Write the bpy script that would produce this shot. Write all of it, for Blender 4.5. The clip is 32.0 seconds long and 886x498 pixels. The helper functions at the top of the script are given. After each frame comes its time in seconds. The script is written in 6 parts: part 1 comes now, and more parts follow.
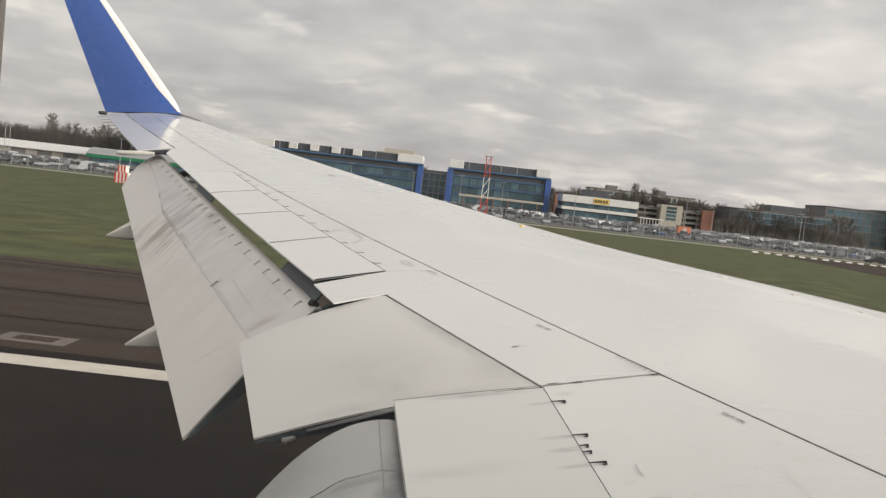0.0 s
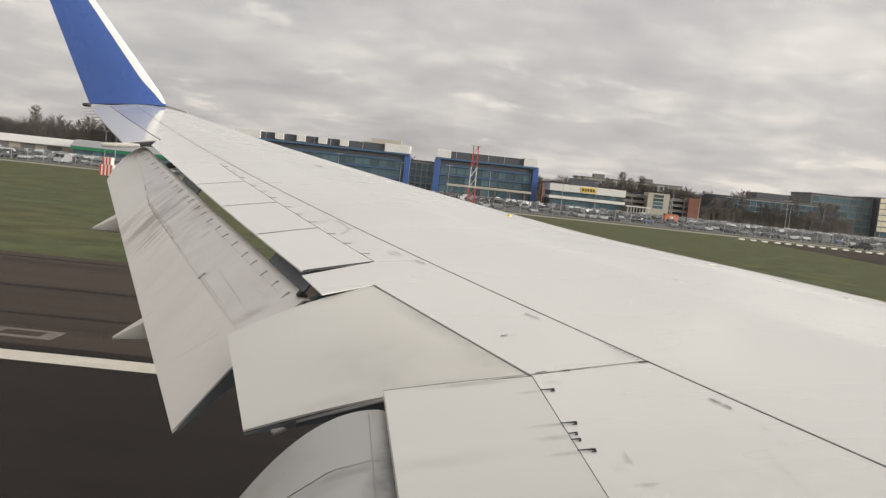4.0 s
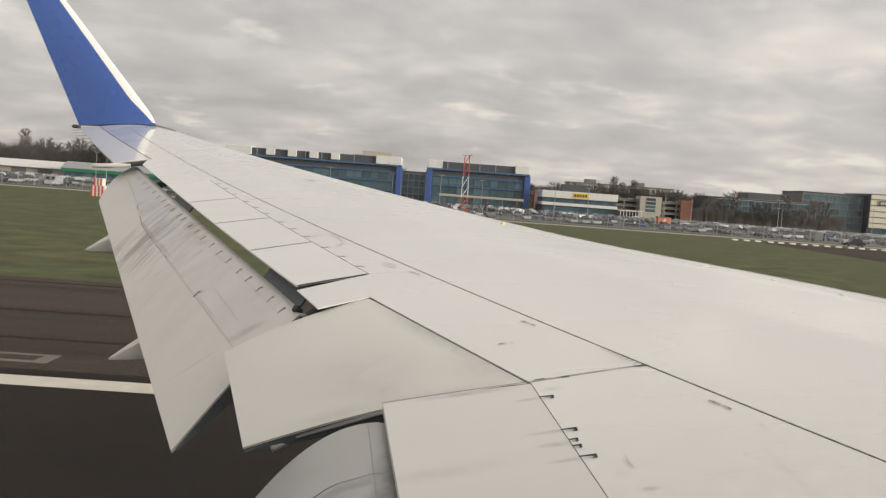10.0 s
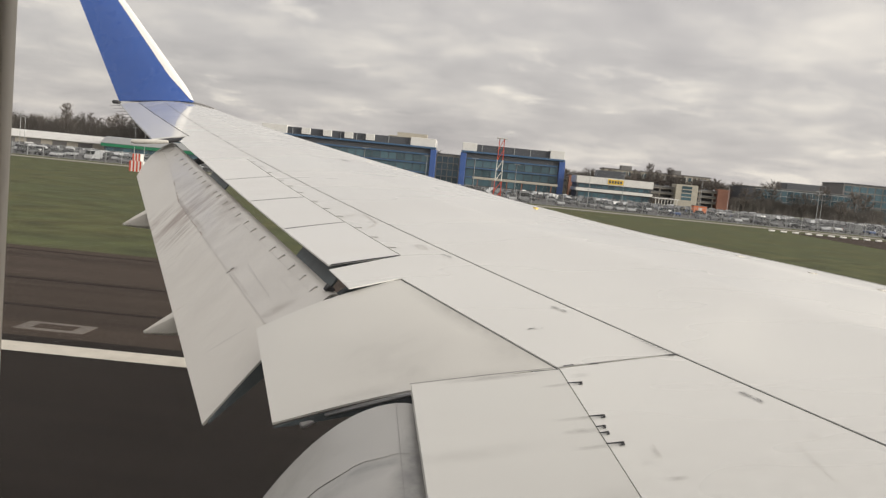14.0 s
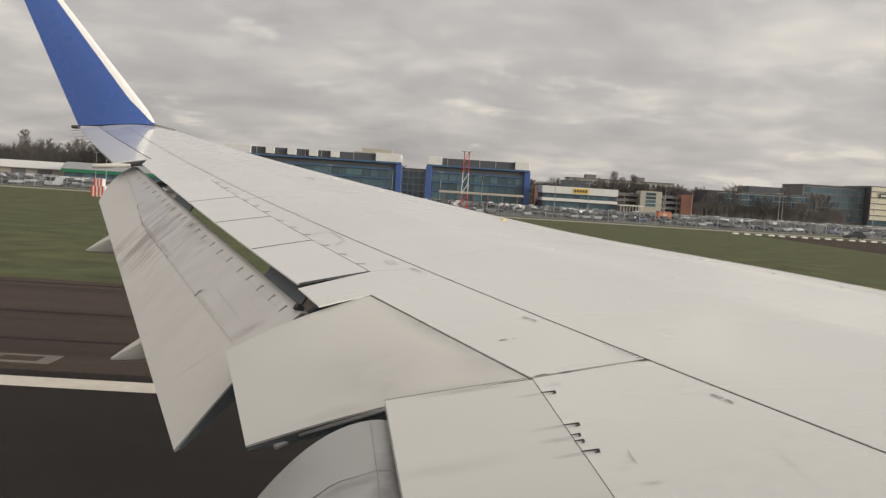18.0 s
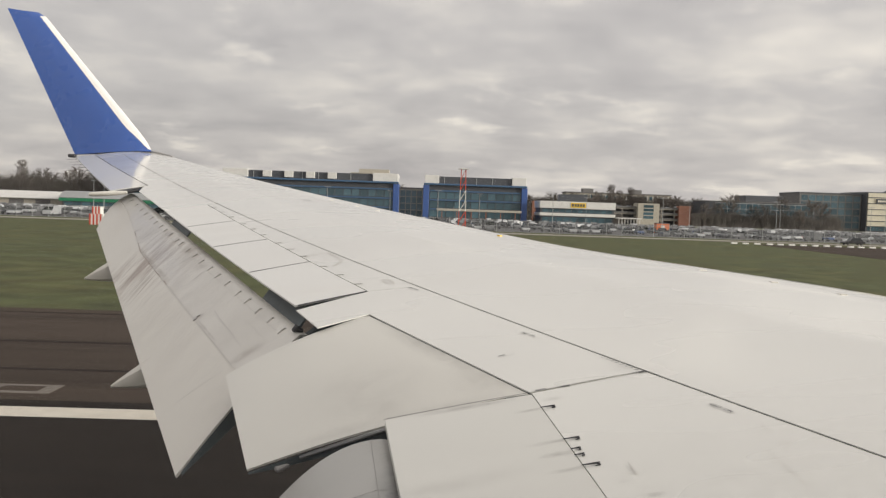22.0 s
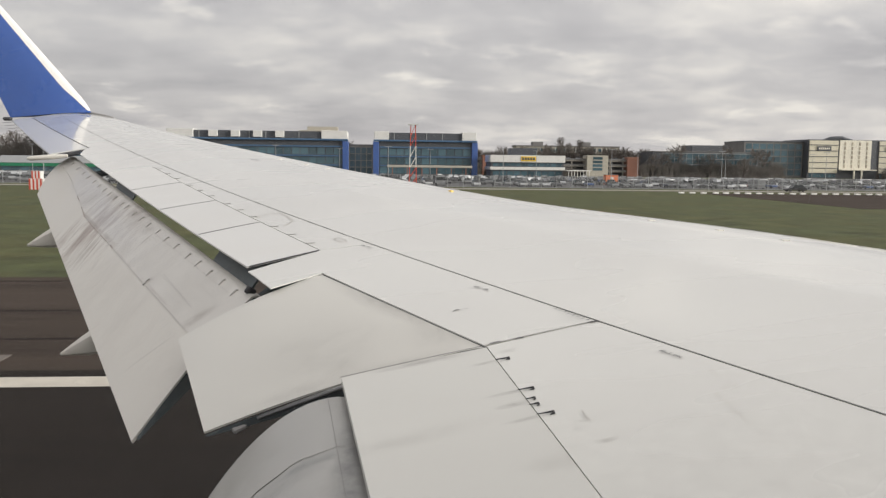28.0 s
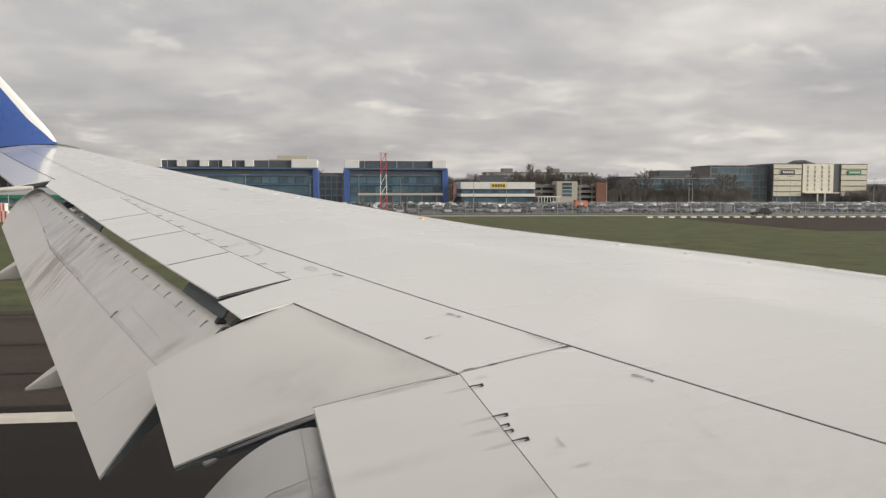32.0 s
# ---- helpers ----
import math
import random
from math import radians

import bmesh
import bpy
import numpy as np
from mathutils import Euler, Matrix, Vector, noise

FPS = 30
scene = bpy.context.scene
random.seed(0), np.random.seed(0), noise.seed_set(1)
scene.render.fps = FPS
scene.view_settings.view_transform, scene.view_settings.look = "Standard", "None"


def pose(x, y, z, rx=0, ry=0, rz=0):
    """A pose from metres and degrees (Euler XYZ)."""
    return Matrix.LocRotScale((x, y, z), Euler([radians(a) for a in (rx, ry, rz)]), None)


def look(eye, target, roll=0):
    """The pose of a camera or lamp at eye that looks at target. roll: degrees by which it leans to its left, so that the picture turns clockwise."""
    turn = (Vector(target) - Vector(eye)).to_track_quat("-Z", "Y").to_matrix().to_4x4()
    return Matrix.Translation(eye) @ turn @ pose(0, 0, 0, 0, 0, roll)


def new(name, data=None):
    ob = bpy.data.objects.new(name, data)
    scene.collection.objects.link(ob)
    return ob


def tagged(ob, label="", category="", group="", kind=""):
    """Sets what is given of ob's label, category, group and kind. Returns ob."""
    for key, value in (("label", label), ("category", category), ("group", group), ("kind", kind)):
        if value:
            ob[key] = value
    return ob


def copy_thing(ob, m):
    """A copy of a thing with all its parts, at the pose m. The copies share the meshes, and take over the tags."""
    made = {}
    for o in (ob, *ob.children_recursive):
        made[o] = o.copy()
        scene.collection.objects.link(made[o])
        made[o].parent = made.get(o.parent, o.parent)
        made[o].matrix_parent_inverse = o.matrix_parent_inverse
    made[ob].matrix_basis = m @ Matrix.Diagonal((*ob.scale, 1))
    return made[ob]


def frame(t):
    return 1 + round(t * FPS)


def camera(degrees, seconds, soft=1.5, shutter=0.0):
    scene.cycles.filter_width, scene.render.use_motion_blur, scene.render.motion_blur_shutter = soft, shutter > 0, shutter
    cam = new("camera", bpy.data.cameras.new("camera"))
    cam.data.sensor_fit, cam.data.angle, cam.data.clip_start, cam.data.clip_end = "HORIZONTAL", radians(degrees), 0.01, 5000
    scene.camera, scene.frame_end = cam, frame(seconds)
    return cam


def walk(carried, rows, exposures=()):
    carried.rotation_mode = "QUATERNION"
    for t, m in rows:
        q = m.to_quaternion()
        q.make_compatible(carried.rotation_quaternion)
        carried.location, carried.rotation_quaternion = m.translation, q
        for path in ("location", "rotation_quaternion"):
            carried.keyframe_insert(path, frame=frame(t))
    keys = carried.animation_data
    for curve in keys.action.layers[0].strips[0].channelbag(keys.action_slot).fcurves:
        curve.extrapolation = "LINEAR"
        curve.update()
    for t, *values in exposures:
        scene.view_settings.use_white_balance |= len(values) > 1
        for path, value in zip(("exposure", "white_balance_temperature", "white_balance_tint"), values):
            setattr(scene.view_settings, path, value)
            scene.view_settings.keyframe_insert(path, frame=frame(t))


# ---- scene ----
EV = 0.05
cam = camera(56.0, 32.0, soft=1.3)
# seconds, x, y, z, yaw, pitch, roll of a phone held at the cabin window
PATH = [
    (0, -0.000, 0.000, 5.300, -0.305, -4.074, 6.483),
    (0.5, -0.000, 0.000, 5.300, -0.147, -4.865, 5.699),
    (1, -0.000, 0.000, 5.300, -0.127, -5.289, 5.403),
    (1.5, 0.000, -0.000, 5.300, -0.585, -5.080, 5.757),
    (2, -0.000, 0.000, 5.300, -1.266, -4.302, 5.516),
    (2.5, -0.000, 0.000, 5.300, -1.688, -4.912, 6.337),
    (3, 0.000, -0.000, 5.300, -1.423, -4.616, 6.160),
    (3.5, -0.000, 0.000, 5.300, -1.358, -4.635, 5.959),
    (5.5, -0.000, 0.000, 5.300, -0.335, -4.904, 6.400),
    (6, -0.000, 0.000, 5.300, -0.207, -4.969, 5.165),
    (6.5, -0.000, 0.000, 5.300, -0.555, -4.775, 5.107),
    (7, -0.000, 0.000, 5.300, -0.543, -5.191, 5.019),
    (7.5, -0.000, 0.000, 5.300, -0.334, -5.182, 4.838),
    (8, -0.000, 0.000, 5.300, -0.385, -4.811, 5.126),
    (8.5, -0.000, 0.000, 5.300, -0.637, -5.104, 5.283),
    (9, 0.000, -0.000, 5.300, -1.286, -5.138, 5.452),
    (9.5, -0.000, 0.000, 5.300, -1.717, -3.341, 4.801),
    (10, 0.000, 0.000, 5.300, -1.531, -3.953, 4.198),
    (10.5, 0.000, -0.000, 5.300, -1.695, -4.921, 4.399),
    (11, 0.000, -0.000, 5.300, -1.304, -4.057, 4.205),
    (11.5, 0.000, -0.000, 5.300, -0.672, -5.129, 4.554),
    (12, -0.000, 0.000, 5.300, 0.011, -4.384, 3.966),
    (12.5, -0.000, 0.000, 5.300, 0.326, -4.483, 4.065),
    (13, 0.000, -0.000, 5.300, 0.232, -4.602, 3.966),
    (13.5, -0.000, 0.000, 5.300, 0.395, -4.629, 4.274),
    (14, 0.000, -0.000, 5.300, 0.568, -5.308, 5.532),
    (14.5, -0.000, 0.000, 5.300, -0.332, -4.410, 5.504),
    (16.5, 0.000, -0.000, 5.300, -1.440, -3.285, 1.917),
    (17, 0.000, -0.000, 5.300, -1.551, -3.717, 2.798),
    (17.5, 0.000, -0.000, 5.300, -1.009, -3.491, 2.232),
    (18, 0.000, -0.000, 5.300, -1.502, -4.179, 3.614),
    (18.5, 0.000, -0.076, 5.300, -1.226, -3.546, 5.201),
    (19, 0.006, -0.054, 5.300, -0.760, -4.614, 2.048),
    (19.5, 0.013, -0.001, 5.300, 0.495, -6.127, 0.897),
    (20, 0.020, -0.020, 5.300, 1.698, -6.775, 0.645),
    (20.5, 0.020, -0.020, 5.300, -0.128, -3.328, 0.660),
    (21, 0.021, -0.021, 5.300, -1.204, -1.729, 1.072),
    (21.5, 0.021, -0.021, 5.300, -1.533, -1.958, 1.585),
    (22, 0.021, -0.021, 5.300, -1.494, -2.937, 1.972),
    (22.5, 0.021, -0.021, 5.300, -0.870, -3.785, 1.923),
    (23, 0.021, -0.021, 5.300, -0.825, -4.242, 2.077),
    (23.5, 0.021, -0.021, 5.300, -1.143, -3.841, 1.471),
    (24, 0.021, -0.021, 5.300, -2.007, -3.176, 1.510),
    (24.5, 0.021, -0.021, 5.300, -2.337, -2.880, 1.731),
    (25, 0.021, -0.021, 5.300, -1.509, -3.882, 2.115),
    (25.5, 0.021, -0.021, 5.300, -0.870, -4.166, 2.695),
    (25.8, 0.021, -0.030, 5.300, -0.209, -2.820, 2.809),
    (26, 0.020, -0.071, 5.300, 2.804, 3.310, 3.331),
    (26.2, 0.020, -0.040, 5.300, -1.463, -3.548, 1.566),
    (26.5, 0.020, -0.021, 5.300, -4.078, -7.751, 0.485),
    (28.5, 0.021, -0.021, 5.300, -5.067, -5.519, 0.713),
    (29, 0.021, -0.021, 5.300, -5.418, -5.524, 0.800),
    (29.5, 0.021, -0.021, 5.300, -6.190, -5.263, 1.846),
    (30, 0.021, -0.021, 5.300, -6.844, -5.038, 1.193),
    (30.5, 0.020, -0.020, 5.300, -6.074, -5.341, -0.088),
    (31, 0.021, -0.021, 5.300, -5.560, -5.058, -0.430),
    (31.5, 0.021, -0.021, 5.300, -5.942, -4.491, 0.160),
    (32, 0.021, -0.021, 5.300, -6.800, -3.988, 0.060),
]

walk(cam, [(t, pose(x, y, z, 90 + p, 0, w) @ pose(0, 0, 0, 0, 0, r)) for t, x, y, z, w, p, r in PATH],
     exposures=[(0.0, EV - 0.06, 6470, 8.1), (1.0, EV + 0.03, 6470, 8.1), (3.0, EV - 0.03, 6470, 8.1), (6.0, EV, 6500, 7.6), (8.0, EV - 0.04, 6580, 7.6), (9.0, EV - 0.05, 6590, 7.6), (11.0, EV - 0.12, 6600, 7.6),
                (12.0, EV - 0.04, 6580, 7.6), (14.0, EV - 0.02, 6540, 8.1), (17.0, EV - 0.19, 6600, 7.8), (18.0, EV - 0.22, 6590, 8.1), (19.0, EV - 0.10, 6500, 8.1), (20.0, EV - 0.08, 6380, 7.6),
                (21.0, EV - 0.09, 6560, 8.1), (24.0, EV - 0.05, 6450, 8.1), (26.0, EV, 6380, 8.1), (29.0, EV - 0.06, 6300, 8.1), (32.0, EV - 0.12, 6400, 8.1)])

# ---- world: overcast afternoon sky, thin sun behind the cloud ----
SUN_EL, SUN_AZ = 12.0, 111.0          # degrees above the horizon; clockwise from +y
world = bpy.data.worlds.new("overcast_sky")
scene.world = world
world.use_nodes = True
wn, wl = world.node_tree.nodes, world.node_tree.links
wn.clear()
w_out = wn.new("ShaderNodeOutputWorld")
bg_cloud, bg_sky, w_add = wn.new("ShaderNodeBackground"), wn.new("ShaderNodeBackground"), wn.new("ShaderNodeAddShader")
sky = wn.new("ShaderNodeTexSky")
sky.sky_type, sky.sun_disc = "NISHITA", False
sky.sun_elevation, sky.sun_rotation = radians(SUN_EL), radians(SUN_AZ)
sky.air_density, sky.dust_density = 1.0, 3.0
bg_sky.inputs["Strength"].default_value = 0.01
wl.new(sky.outputs[0], bg_sky.inputs["Color"])
wl.new(bg_cloud.outputs[0], w_add.inputs[0])
wl.new(bg_sky.outputs[0], w_add.inputs[1])
wl.new(w_add.outputs[0], w_out.inputs["Surface"])


def wnode(kind, **ins):
    n = wn.new(kind)
    for key, val in ins.items():
        n.inputs[key.replace("_", " ")].default_value = val
    return n


def wmath(op, a, b=None):
    n = wn.new("ShaderNodeMath")
    n.operation = op
    for i, v in enumerate((a, b)):
        if v is None:
            continue
        if isinstance(v, (int, float)):
            n.inputs[i].default_value = v
        else:
            wl.new(v, n.inputs[i])
    return n.outputs[0]


tc = wn.new("ShaderNodeTexCoord")
sep = wn.new("ShaderNodeSeparateXYZ")
wl.new(tc.outputs["Generated"], sep.inputs[0])
height = wmath("MAXIMUM", sep.outputs["Z"], 0.0)
flat = wmath("ADD", height, 0.20)
comb = wn.new("ShaderNodeCombineXYZ")
wl.new(wmath("DIVIDE", sep.outputs["X"], flat), comb.inputs[0])
wl.new(wmath("DIVIDE", sep.outputs["Y"], flat), comb.inputs[1])
n_big = wnode("ShaderNodeTexNoise", Scale=1.35, Detail=5.0, Roughness=0.50, Distortion=0.2)
n_mid = wnode("ShaderNodeTexNoise", Scale=4.2, Detail=5.0, Roughness=0.54, Distortion=0.25)
n_gap = wnode("ShaderNodeTexNoise", Scale=2.3, Detail=4.0, Roughness=0.55, Distortion=0.1)
n_far = wnode("ShaderNodeTexNoise", Scale=0.28, Detail=3.0, Roughness=0.5)
gap_place = wn.new("ShaderNodeMapping")
gap_place.inputs["Location"].default_value = (7.3, 2.1, 0.0)
wl.new(comb.outputs[0], gap_place.inputs["Vector"])
wl.new(gap_place.outputs[0], n_gap.inputs["Vector"])
for n in (n_big, n_mid, n_far):
    wl.new(comb.outputs[0], n.inputs["Vector"])
mixed = wmath("ADD", wmath("MULTIPLY", n_big.outputs[0], 0.55), wmath("ADD", wmath("MULTIPLY", n_mid.outputs[0], 0.25), wmath("MULTIPLY", n_far.outputs[0], 0.20)))
ramp = wn.new("ShaderNodeValToRGB")
ramp.color_ramp.elements[0].position, ramp.color_ramp.elements[0].color = 0.36, (0.430, 0.405, 0.408, 1)
ramp.color_ramp.elements[1].position, ramp.color_ramp.elements[1].color = 0.64, (0.80, 0.742, 0.682, 1)
mid_el = ramp.color_ramp.elements.new(0.50)
mid_el.color = (0.560, 0.526, 0.514, 1)
# thin places in the cloud let more light through
gap_fac = wn.new("ShaderNodeMapRange")
gap_fac.interpolation_type = "SMOOTHSTEP"
for key, val in (("From Min", 0.56), ("From Max", 0.74), ("To Min", 0.0), ("To Max", 0.16)):
    gap_fac.inputs[key].default_value = val
wl.new(n_gap.outputs[0], gap_fac.inputs["Value"])
wl.new(wmath("ADD", mixed, gap_fac.outputs[0]), ramp.inputs[0])
# an overcast sky is brighter towards the zenith
lum = wmath("ADD", wmath("MULTIPLY", wmath("POWER", height, 1.2), 0.45), 0.96)
# and towards the veiled sun
lum = wmath("ADD", lum, wmath("MULTIPLY", sep.outputs["X"], 0.07))
wl.new(ramp.outputs[0], bg_cloud.inputs["Color"])
wl.new(lum, bg_cloud.inputs["Strength"])

sun_data = bpy.data.lights.new("sun", "SUN")
sun_data.energy, sun_data.angle, sun_data.color = 4.2, radians(25), (1.0, 0.94, 0.86)
sun = new("sun", sun_data)
sd = Vector((math.sin(radians(SUN_AZ)) * math.cos(radians(SUN_EL)), math.cos(radians(SUN_AZ)) * math.cos(radians(SUN_EL)), math.sin(radians(SUN_EL))))
sun.matrix_world = look(sd * 100, (0, 0, 0))


# ---- materials ----
def material(name, base, rough=0.5, metal=0.0, grain=0.0, scale=8.0, stain=0.0, stain_scale=1.2, stain_col=None, stretch=(1, 1, 1),
             bump=0.0, bump_scale=40.0, coat=0.0, random_tint=0.0, per_island=False, rough_var=0.08, coords="Object", spec=0.5, lo=0.45, hi=0.75, detail=6.0):
    """A surface with fine grain, larger stains of stain_col, and relief."""
    m = bpy.data.materials.new(name)
    m.use_nodes = True
    nt = m.node_tree
    nodes, links = nt.nodes, nt.links
    b = nodes["Principled BSDF"]
    b.inputs["Metallic"].default_value = metal
    b.inputs["Coat Weight"].default_value = coat
    b.inputs["Coat Roughness"].default_value = 0.06
    b.inputs["Specular IOR Level"].default_value = spec
    co = nodes.new("ShaderNodeTexCoord")
    mp = nodes.new("ShaderNodeMapping")
    mp.inputs["Scale"].default_value = stretch
    links.new(co.outputs[coords], mp.inputs["Vector"])
    fine, wide = nodes.new("ShaderNodeTexNoise"), nodes.new("ShaderNodeTexNoise")
    fine.inputs["Scale"].default_value, fine.inputs["Detail"].default_value = scale, 5.0
    wide.inputs["Scale"].default_value, wide.inputs["Detail"].default_value = stain_scale, detail
    wide.inputs["Roughness"].default_value = 0.62
    for n in (fine, wide):
        links.new(mp.outputs[0], n.inputs["Vector"])
    rgb = nodes.new("ShaderNodeRGB")
    rgb.outputs[0].default_value = (*base, 1)
    col = rgb.outputs[0]

    def blend(mode, fac, a, second):
        n = nodes.new("ShaderNodeMix")
        n.data_type, n.blend_type = "RGBA", mode
        if isinstance(fac, float):
            n.inputs["Factor"].default_value = fac
        else:
            links.new(fac, n.inputs["Factor"])
        links.new(a, n.inputs["A"])
        if isinstance(second, tuple):
            n.inputs["B"].default_value = (*second, 1)
        else:
            links.new(second, n.inputs["B"])
        return n.outputs["Result"]

    def curve(src, lo_, hi_, out_lo, out_hi):
        n = nodes.new("ShaderNodeMapRange")
        n.inputs["From Min"].default_value, n.inputs["From Max"].default_value = lo_, hi_
        n.inputs["To Min"].default_value, n.inputs["To Max"].default_value = out_lo, out_hi
        links.new(src, n.inputs["Value"])
        return n.outputs["Result"]

    if random_tint:
        src = nodes.new("ShaderNodeNewGeometry").outputs["Random Per Island"] if per_island else nodes.new("ShaderNodeObjectInfo").outputs["Random"]
        hs = nodes.new("ShaderNodeHueSaturation")
        links.new(curve(src, 0, 1, 1 - random_tint, 1 + random_tint), hs.inputs["Value"])
        links.new(col, hs.inputs["Color"])
        col = hs.outputs[0]
    if stain:
        col = blend("MIX", curve(wide.outputs["Fac"], lo, hi, 0.0, stain), col, tuple(stain_col or [c * 0.5 for c in base]))
    if grain:
        hs = nodes.new("ShaderNodeHueSaturation")
        links.new(curve(fine.outputs["Fac"], 0.25, 0.75, 1 - grain, 1 + grain), hs.inputs["Value"])
        links.new(col, hs.inputs["Color"])
        col = hs.outputs[0]
    links.new(col, b.inputs["Base Color"])
    links.new(curve(wide.outputs["Fac"], 0.3, 0.7, max(rough - rough_var, 0.03), min(rough + rough_var, 1)), b.inputs["Roughness"])
    if bump:
        bn = nodes.new("ShaderNodeTexNoise")
        bn.inputs["Scale"].default_value, bn.inputs["Detail"].default_value = bump_scale, 4.0
        links.new(mp.outputs[0], bn.inputs["Vector"])
        bp = nodes.new("ShaderNodeBump")
        bp.inputs["Strength"].default_value, bp.inputs["Distance"].default_value = bump, 0.02
        links.new(bn.outputs["Fac"], bp.inputs["Height"])
        links.new(bp.outputs[0], b.inputs["Normal"])
    return m


M_WING = material("wing_white_paint", (0.785, 0.78, 0.73), 0.28, grain=0.006, scale=1.5, stain=0.22, stain_scale=0.9, stain_col=(0.69, 0.675, 0.64), stretch=(0.35, 1.0, 1.0), coat=0.8, lo=0.35, hi=0.75, detail=2.0)
M_SPOILER = material("spoiler_white_paint", (0.79, 0.785, 0.75), 0.36, grain=0.02, scale=4.0, stain=0.30, stain_scale=1.4, stain_col=(0.72, 0.70, 0.66), stretch=(0.25, 1.4, 1.0), coat=0.5, random_tint=0.02)
M_FLAP = material("flap_grey_paint", (0.72, 0.70, 0.65), 0.42, grain=0.025, scale=7.0, stain=0.30, stain_scale=0.9, stain_col=(0.44, 0.415, 0.385), stretch=(0.8, 1.0, 1.0), coat=0.1, lo=0.45, hi=0.72)
M_AIL = material("aileron_white_paint", (0.735, 0.72, 0.66), 0.38, grain=0.02, scale=4.0, stain=0.30, stain_scale=0.7, stain_col=(0.52, 0.50, 0.47), stretch=(0.8, 0.55, 1.0), coat=0.2, lo=0.40, hi=0.75)
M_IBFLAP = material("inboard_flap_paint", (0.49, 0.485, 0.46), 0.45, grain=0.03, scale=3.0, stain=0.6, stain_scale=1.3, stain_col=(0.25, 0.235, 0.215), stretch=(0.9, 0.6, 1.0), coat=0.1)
M_AFT = material("aft_flap_paint", (0.72, 0.695, 0.635), 0.42, grain=0.02, scale=6.0, stain=0.22, stain_scale=0.8, stain_col=(0.50, 0.475, 0.44), stretch=(0.8, 1.0, 1.0), coat=0.1)


def soot(mat, mid, half, strength, colour, turn=14, across=2.3, low=0.43):
    """Brown soot that the slipstream has drawn out along a flap's chord, over a stretch of its span."""
    nt = mat.node_tree
    b = nt.nodes["Principled BSDF"]
    old = b.inputs["Base Color"].links[0].from_socket
    co, mp, sp = nt.nodes.new("ShaderNodeTexCoord"), nt.nodes.new("ShaderNodeMapping"), nt.nodes.new("ShaderNodeSeparateXYZ")
    nt.links.new(co.outputs["Object"], mp.inputs["Vector"])
    nt.links.new(co.outputs["Object"], sp.inputs[0])
    mp.vector_type = "TEXTURE"
    mp.inputs["Scale"].default_value = (2.2, 1.0 / across, 1.0)
    mp.inputs["Rotation"].default_value = (0, 0, radians(turn))
    n = nt.nodes.new("ShaderNodeTexNoise")
    n.inputs["Scale"].default_value, n.inputs["Detail"].default_value, n.inputs["Roughness"].default_value = 1.3, 8.0, 0.68
    nt.links.new(mp.outputs[0], n.inputs["Vector"])

    def op(kind, a, c):
        m = nt.nodes.new("ShaderNodeMath")
        m.operation, m.use_clamp = kind, kind == "MULTIPLY"
        for i, v in enumerate((a, c)):
            if isinstance(v, float):
                m.inputs[i].default_value = v
            else:
                nt.links.new(v, m.inputs[i])
        return m.outputs[0]
    dist = op("ABSOLUTE", op("SUBTRACT", sp.outputs["Y"], mid), 0.0)
    mask = nt.nodes.new("ShaderNodeMapRange")
    mask.interpolation_type = "SMOOTHSTEP"
    for k, v in (("From Min", half), ("From Max", 0.0), ("To Min", 0.06), ("To Max", 1.0)):
        mask.inputs[k].default_value = v
    nt.links.new(dist, mask.inputs["Value"])
    streak = nt.nodes.new("ShaderNodeMapRange")
    for k, v in (("From Min", low), ("From Max", low + 0.14)):
        streak.inputs[k].default_value = v
    nt.links.new(n.outputs["Fac"], streak.inputs["Value"])
    mix = nt.nodes.new("ShaderNodeMix")
    mix.data_type = "RGBA"
    nt.links.new(op("MULTIPLY", op("MULTIPLY", streak.outputs[0], mask.outputs[0]), strength), mix.inputs["Factor"])
    nt.links.new(old, mix.inputs["A"])
    mix.inputs["B"].default_value = (*colour, 1)
    nt.links.new(mix.outputs["Result"], b.inputs["Base Color"])


soot(M_FLAP, 4.5, 5.0, 0.24, (0.40, 0.375, 0.345), 37, 1.5, 0.44)
soot(M_FLAP, 4.6, 2.1, 0.55, (0.28, 0.22, 0.185), 48, 4.2, 0.475)
soot(M_FLAP, 8.3, 2.0, 0.14, (0.42, 0.40, 0.37), 60, 1.4, 0.45)
soot(M_AFT, 4.9, 1.35, 0.8, (0.28, 0.20, 0.16), 50, 4.6, 0.47)
soot(M_AFT, 7.0, 4.0, 0.12, (0.45, 0.43, 0.40), 50, 1.3, 0.45)


